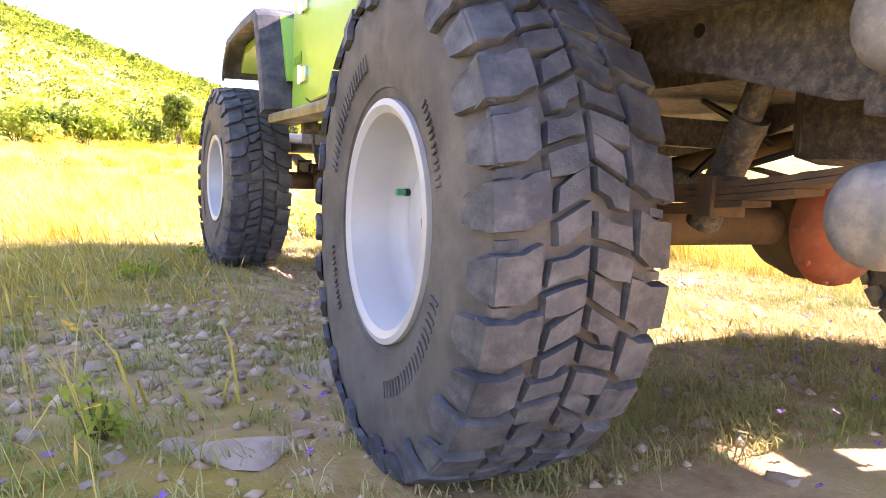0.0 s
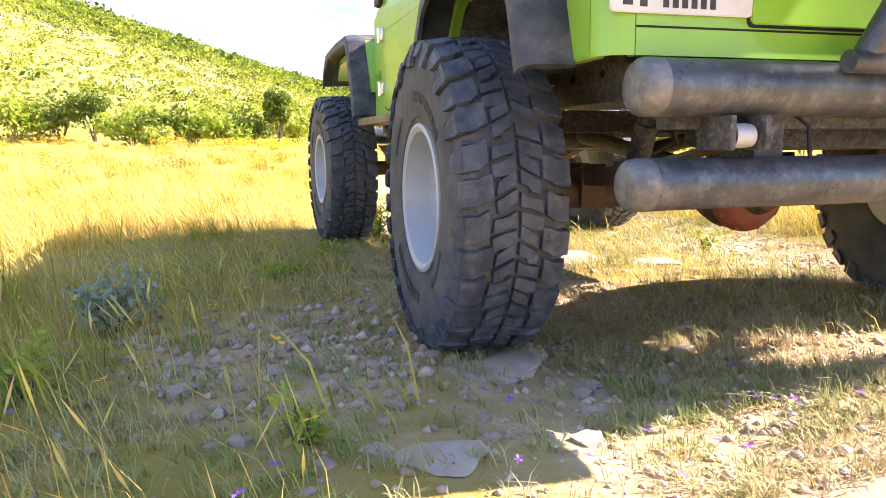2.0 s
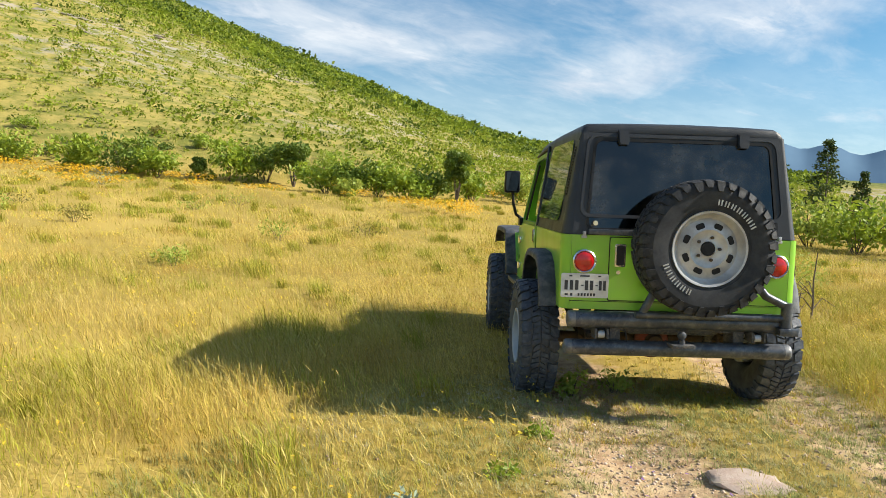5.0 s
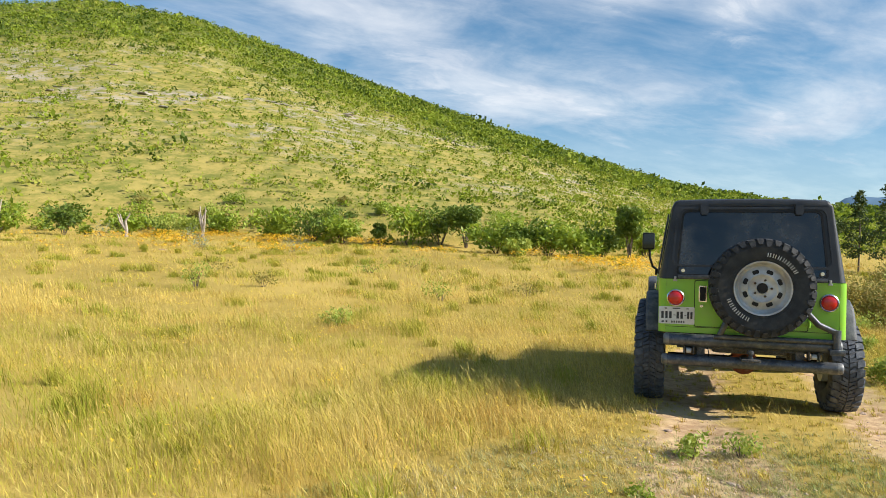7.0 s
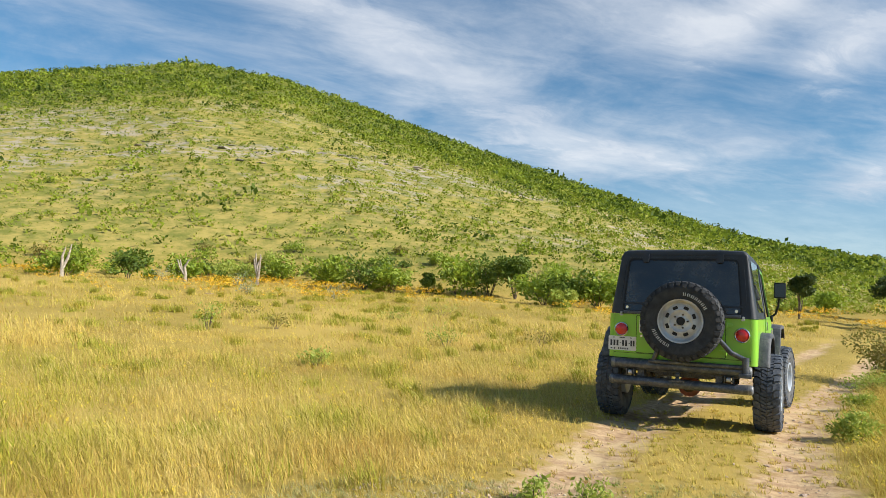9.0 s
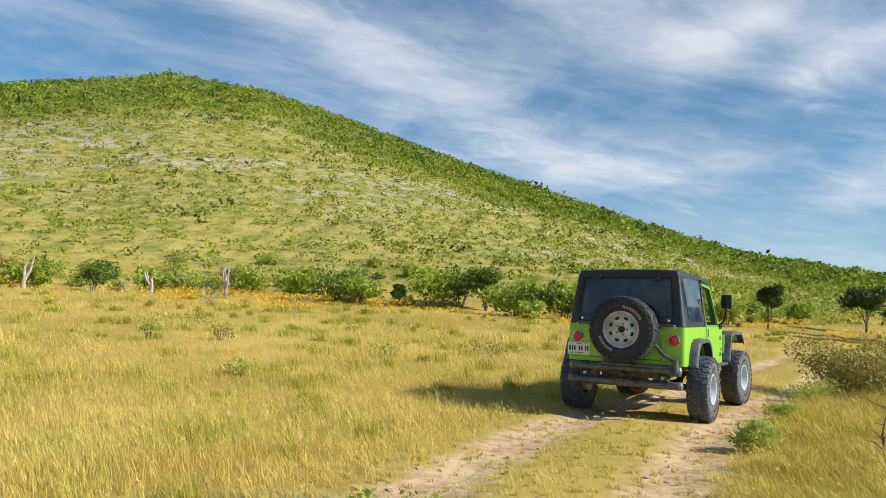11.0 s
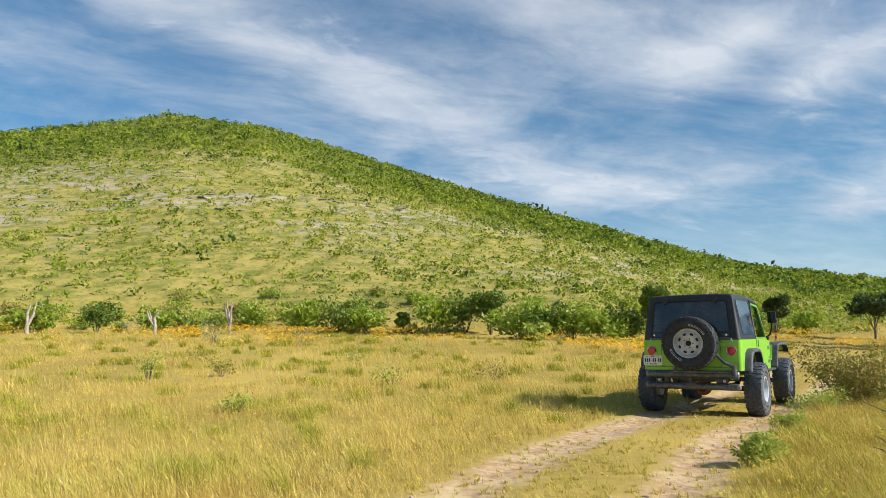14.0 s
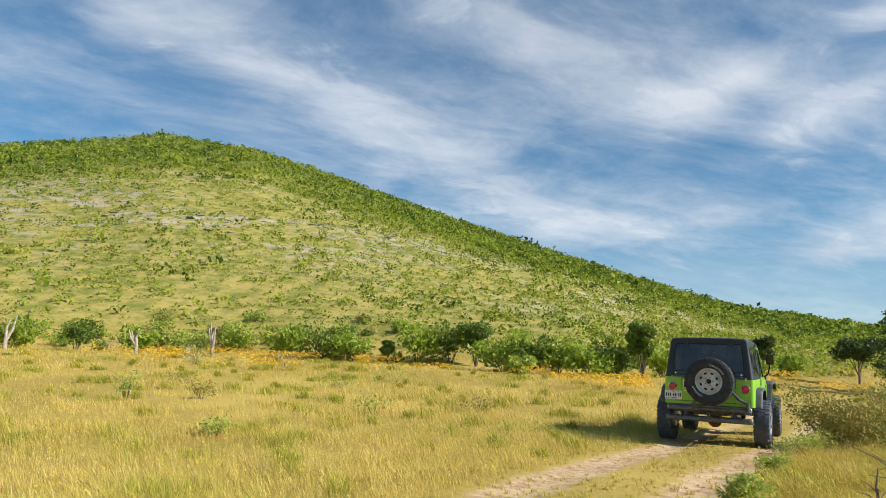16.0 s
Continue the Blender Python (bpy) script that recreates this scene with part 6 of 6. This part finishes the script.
    bm = bmesh.new()
    box(bm, -0.68, 0.68, 1.30, 1.55, 1.00, 1.18, 0.03)
    part("dashboard", bm, BLACK, jeep)


def make_rear_gear(jeep):
    # two-tube bumper
    for z, r, name, mat, half in ((0.652, 0.054, "upper_bumper_tube", TUBE_WORN, 0.718), (0.472, 0.050, "lower_bumper_tube", TUBE_WORN, 0.732)):
        bm = bmesh.new()
        tube(bm, [(-half + 0.045, -0.668, z), (half - 0.045, -0.668, z)], r, 28)
        bar = part(name, bm, mat, jeep, "scraped dark steel bumper tube")
        for s in (-1, 1):
            bm = bmesh.new()
            tube(bm, [(s * (half - 0.050 + d), -0.668, z) for d in (0.0, 0.024, 0.036, 0.044, 0.049, 0.050)], [r * 1.012, r * 1.012, r * 0.97, r * 0.86, r * 0.62, r * 0.2], 28)
            part("tube_end", bm, TUBE_END, bar, "bare scuffed end of the bumper tube")
    bm = bmesh.new()
    for x in (-0.40, 0.40):
        box(bm, x - 0.035, x + 0.035, -0.655, -0.50, 0.49, 0.645, 0.006)
    box(bm, -0.60, 0.60, -0.63, -0.56, 0.575, 0.665, 0.006)
    part("bumper_mount", bm, CHASSIS, jeep)
    bm = bmesh.new()
    tube(bm, [(0, -0.745, 0.515), (0, -0.745, 0.545)], 0.022, 14)
    lathe(bm, [(0.012, 0.54), (0.016, 0.552), (0.026, 0.565), (0.028, 0.575), (0.026, 0.588), (0.012, 0.60)], 18, "z", (0, -0.745, 0))
    part("tow_ball", bm, TUBE, jeep, "steel tow ball")
    bm = bmesh.new()
    box(bm, -0.075, 0.075, -0.79, -0.64, 0.500, 0.522, 0.004)
    part("tow_plate", bm, CHASSIS, jeep)
    # spare wheel on its swing-out carrier
    centre = (0.055, 0, 1.14)
    carcass, tread, mark = tyre_meshes(0.415, 0.26, 0.215, 36, 0.016, [(28, 7, 0.034, 8.5), (200, 6, 0.034, 8.5)])
    bm = bmesh.new()
    h = 0.13
    lathe(bm, [(0.212, h * 0.70), (0.228, h * 0.85), (0.226, h * 0.94), (0.214, h * 0.92), (0.205, h * 0.70), (0.190, h * 0.55), (0.182, h * 0.52), (0.165, h * 0.60), (0.115, h * 0.72), (0.095, h * 0.62), (0.060, h * 0.60), (0.045, h * 0.64), (0.040, h * 0.5),
               (0.10, h * 0.4), (0.19, h * 0.3), (0.20, -h * 0.6), (0.21, -h * 0.6)], 64, close=True)
    rim = bpy.data.meshes.new("rim")
    bmesh.ops.recalc_face_normals(bm, faces=bm.faces[:])
    bm.to_mesh(rim)
    bm.free()
    spare = None
    for name, mesh, mat, label in (("spare_wheel", carcass, SPARE_WALL, "black off-road spare tyre on a grey steel wheel"), ("tread", tread, SPARE_TREAD, ""), ("sidewall_lettering", mark, PALE, "white raised marks on the tyre"), ("rim", rim, RIM_GREY, "grey steel rim")):
        ob = tagged(link(name, mesh, mat, spare or jeep, label, 35), kind="stuff" if name == "sidewall_lettering" else "")
        if spare is None:
            spare = ob
            ob.matrix_basis = pose(centre[0], -0.862, centre[2], 0, 0, -90)
    for k in range(8):
        a = 2 * math.pi * (k + 0.5) / 8
        bm = bmesh.new()
        c, s = math.cos(a), math.sin(a)
        pts = rounded(-0.017, 0.017, -0.026, 0.026, 0.012, 4)
        prism(bm, pts, lambda u, v, d, c=c, s=s: (h * 0.60 + 0.012 * d, (0.142 + u) * c - v * s, (0.142 + u) * s + v * c))
        part("rim_hole", bm, BLACK, spare)
    bm = bmesh.new()
    lathe(bm, [(0.041, h * 0.5), (0.041, h * 0.66)], 24)
    part("hub_hole", bm, BLACK, spare)
    for k in range(5):
        a = 2 * math.pi * k / 5
        bm = bmesh.new()
        lathe(bm, [(0.010, h * 0.55), (0.010, h * 0.72), (0.005, h * 0.75)], 6, centre=(0, 0.070 * math.cos(a), 0.070 * math.sin(a)))
        part("wheel_nut", bm, RUST, spare)
    bm = bmesh.new()
    tube(bm, [(0.66, -0.735, 0.60), (0.66, -0.735, 0.80)], 0.035, 14)
    box(bm, 0.60, 0.72, -0.79, -0.70, 0.595, 0.64, 0.008)
    tube(bm, [(0.66, -0.735, 0.775), (0.52, -0.735, 0.84), (0.36, -0.755, 1.02), (0.10, -0.745, 1.14)], 0.026, 12)
    tube(bm, [(-0.26, -0.720, 0.69), (-0.19, -0.765, 0.86), (-0.05, -0.755, 1.04), (0.08, -0.745, 1.14)], 0.026, 12)
    tube(bm, [(-0.30, -0.735, 0.700), (0.64, -0.735, 0.700)], 0.022, 12)
    lathe(bm, [(0.09, -0.76), (0.09, -0.70), (0.05, -0.69)], 24, "y", (0.055, 0, 1.14))
    part("spare_carrier", bm, TUBE, jeep, "black tubular spare wheel carrier")
    # chassis: rails, crossmembers, tank skid, axles, springs, shocks, exhaust
    for x in (-0.40, 0.40):
        bm = bmesh.new()
        prism(bm, [(-0.60, 0.585), (-0.30, 0.66), (0.35, 0.66), (0.6, 0.57), (1.9, 0.57), (2.9, 0.60), (2.9, 0.69), (1.9, 0.665), (0.6, 0.665), (0.35, 0.735), (-0.30, 0.735), (-0.60, 0.69)], lambda u, v, d, x=x: (x - 0.035 + 0.07 * d, u, v))
        part("frame_rail", bm, CHASSIS, jeep, "muddy black chassis rail")
    for y in (-0.55, 0.48, 1.2, 2.7):
        bm = bmesh.new()
        box(bm, -0.40, 0.40, y - 0.04, y + 0.04, 0.585, 0.66)
        part("crossmember", bm, CHASSIS, jeep)
    bm = bmesh.new()
    box(bm, -0.30, 0.33, -0.52, -0.20, 0.53, 0.70, 0.04)
    part("fuel_tank_skid", bm, CHASSIS, jeep)
    for s in (-1, 1):
        bm = bmesh.new()
        prism(bm, [(-0.60, 0.70), (-0.60, 0.600), (-0.50, 0.598), (-0.30, 0.648), (-0.04, 0.695), (0.10, 0.735), (0.30, 0.745), (-0.60, 0.745)], lambda u, v, d, s=s: (s * (0.548 + 0.012 * d), u, v))
        bracket = part("body_bracket", bm, CHASSIS, jeep, "rust-flecked black side bracket")
        for y in (-0.10, -0.26):
            bm = bmesh.new()
            lathe(bm, [(0.011, s * 0.556), (0.011, s * 0.5615)], 12, "x", (0, y, 0.715))
            part("drain_hole", bm, BLACK, bracket)
    for y, rear in ((0.0, True), (BASE, False)):
        bm = bmesh.new()
        tube(bm, [(-0.66, y, 0.408), (0.66, y, 0.408)], 0.042, 14)
        cx = 0.02 if rear else -0.25
        lathe(bm, [(0.05, -0.17), (0.085, -0.10), (0.112, -0.05), (0.118, 0.0), (0.10, 0.06), (0.06, 0.12), (0.05, 0.3)], 24, "y", (cx, y, 0.408))
        axle = part("rear_axle" if rear else "front_axle", bm, RUST, jeep, "rusty steel axle")
        bm = bmesh.new()
        face = -0.06 if rear else 0.06
        sg = -1 if rear else 1
        lathe(bm, [(0.122, face), (0.122, face + sg * 0.02), (0.104, face + sg * 0.050), (0.05, face + sg * 0.085), (0.02, face + sg * 0.09)], 28, "y", (cx, y, 0.408))
        part("differential_cover", bm, RED_OXIDE, axle, "red oxide differential cover")
        for k in range(10):
            a = 2 * math.pi * k / 10
            bm = bmesh.new()
            lathe(bm, [(0.010, face), (0.010, face + sg * 0.028), (0.006, face + sg * 0.032)], 6, "y", (cx + 0.113 * math.cos(a), y, 0.408 + 0.113 * math.sin(a)))
            part("bolt", bm, RED_OXIDE, axle)
        for s in (-1, 1):
            # leaf springs
            for k in range(5):
                bm = bmesh.new()
                half = 0.58 - 0.09 * k
                pts = [(s * 0.47, y + half * (i / 6 - 1) , 0.478 - 0.010 * k + 0.060 * ((i / 6 - 1) * half / 0.58) ** 2) for i in range(13)]
                rows = [[bm.verts.new((p[0] + dx, p[1], p[2] + dz)) for dx, dz in ((-0.03, -0.0045), (0.03, -0.0045), (0.03, 0.0045), (-0.03, 0.0045))] for p in pts]
                for r0, r1 in zip(rows, rows[1:]):
                    for c in range(4):
                        bm.faces.new((r0[c], r0[(c + 1) % 4], r1[(c + 1) % 4], r1[c]))
                bm.faces.new(rows[0])
                bm.faces.new(rows[-1])
                part("spring_leaf", bm, RUST, jeep, "rusty leaf spring")
            for dy, half, z0, z1 in ((-0.05, 0.008, 0.37, 0.492), (0.05, 0.008, 0.37, 0.492), (-0.24, 0.016, 0.440, 0.505), (0.30, 0.015, 0.440, 0.510)):
                bm = bmesh.new()
                box(bm, s * 0.47 - 0.037, s * 0.47 + 0.037, y + dy - half, y + dy + half, z0, z1, 0.003)
                part("spring_clamp", bm, RUST, jeep)
            bm = bmesh.new()
            tube(bm, [(s * 0.40, y - 0.13 if rear else y + 0.13, 0.42), (s * 0.42, y - 0.24 if rear else y + 0.24, 0.60)], 0.030, 12)
            tube(bm, [(s * 0.42, y - 0.22 if rear else y + 0.22, 0.57), (s * 0.43, y - 0.30 if rear else y + 0.30, 0.74)], 0.022, 12)
            part("shock_absorber", bm, CHASSIS, jeep)
    for x in (-0.50, 0.50):
        bm = bmesh.new()
        lathe(bm, [(0.012, -0.020), (0.022, -0.022), (0.024, 0.0), (0.022, 0.020), (0.012, 0.02)], 18, "x", (x, -0.695, 0.562), close=True)
        part("spring_shackle_bush", bm, RIM_GREY, jeep, "dull metal shackle bush")
        for d in (-0.045, 0.032):
            bm = bmesh.new()
            box(bm, x + d, x + d + 0.013, -0.725, -0.62, 0.535, 0.60, 0.004)
            part("shackle", bm, CHASSIS, jeep)
    bm = bmesh.new()
    tube(bm, [(0.10, 1.6, 0.56), (0.12, 0.6, 0.52), (0.32, 0.25, 0.62), (0.36, -0.05, 0.66), (0.34, -0.40, 0.56)], 0.028, 10)
    part("exhaust_pipe", bm, RUST, jeep)
    bm = bmesh.new()
    tube(bm, [(0.02, 0.25, 0.47), (0.0, 1.1, 0.60)], 0.032, 12)
    box(bm, -0.20, 0.20, 0.95, 1.65, 0.52, 0.60, 0.03)
    part("driveshaft", bm, CHASSIS, jeep)
    bm = bmesh.new()
    tube(bm, [(-0.36, -0.05, 0.50), (-0.30, -0.12, 0.60), (-0.22, 0.08, 0.66), (-0.05, 0.05, 0.58)], 0.007, 6)
    tube(bm, [(-0.45, -0.35, 0.66), (-0.36, -0.28, 0.55), (-0.30, -0.02, 0.50)], 0.006, 6)
    part("brake_hose", bm, BLACK, jeep)
    bm = bmesh.new()
    tube(bm, [(-0.36, -0.645, 0.62), (-0.34, -0.69, 0.58), (-0.33, -0.69, 0.50), (-0.30, -0.665, 0.47)], 0.004, 6)
    part("trailer_wire", bm, BLACK, jeep)


def make_jeep():
    jeep = thing("off_road_vehicle", "lime green off-road vehicle with charcoal hardtop driving along the track", "car")
    make_body(jeep)
    make_front(jeep)
    make_hardtop(jeep)
    make_rear_gear(jeep)
    return jeep, make_wheels(jeep)


jeep, wheels = make_jeep()
make_vegetation()


def motions():
    """The vehicle drives off along the track; its wheels roll as it goes."""
    d = np.array(DRIVE)
    rows, way, times = [], [0.0], np.arange(0, 16.01, 0.25)
    walk(jeep, [(row[0], pose(row[1], row[2], row[3], row[5], row[6], row[4])) for row in DRIVE])
    dist = np.concatenate([[0], np.cumsum(np.hypot(np.diff(d[:, 1]), np.diff(d[:, 2])))])
    rolled = np.interp(times, d[:, 0], dist)
    for wheel, side, y in wheels:
        turn = np.degrees(rolled / R_TYRE)
        first = 70.0
        steer = np.interp(times, [0, 1.5, 3, 6, 8, 11, 12.5, 16], [4.0, 4.0, 0, -3, -7, -6, -1, 2]) * (y > 0)
        if side > 0:
            walk(wheel, [(float(t), pose(TRACK_HALF, y, R_TYRE - 0.010, -first - a, 0, float(s))) for t, a, s in zip(times, turn, steer)])
        else:
            walk(wheel, [(float(t), pose(-TRACK_HALF, y, R_TYRE - 0.010, a + first, 0, 180 + float(s))) for t, a, s in zip(times, turn, steer)])


motions()
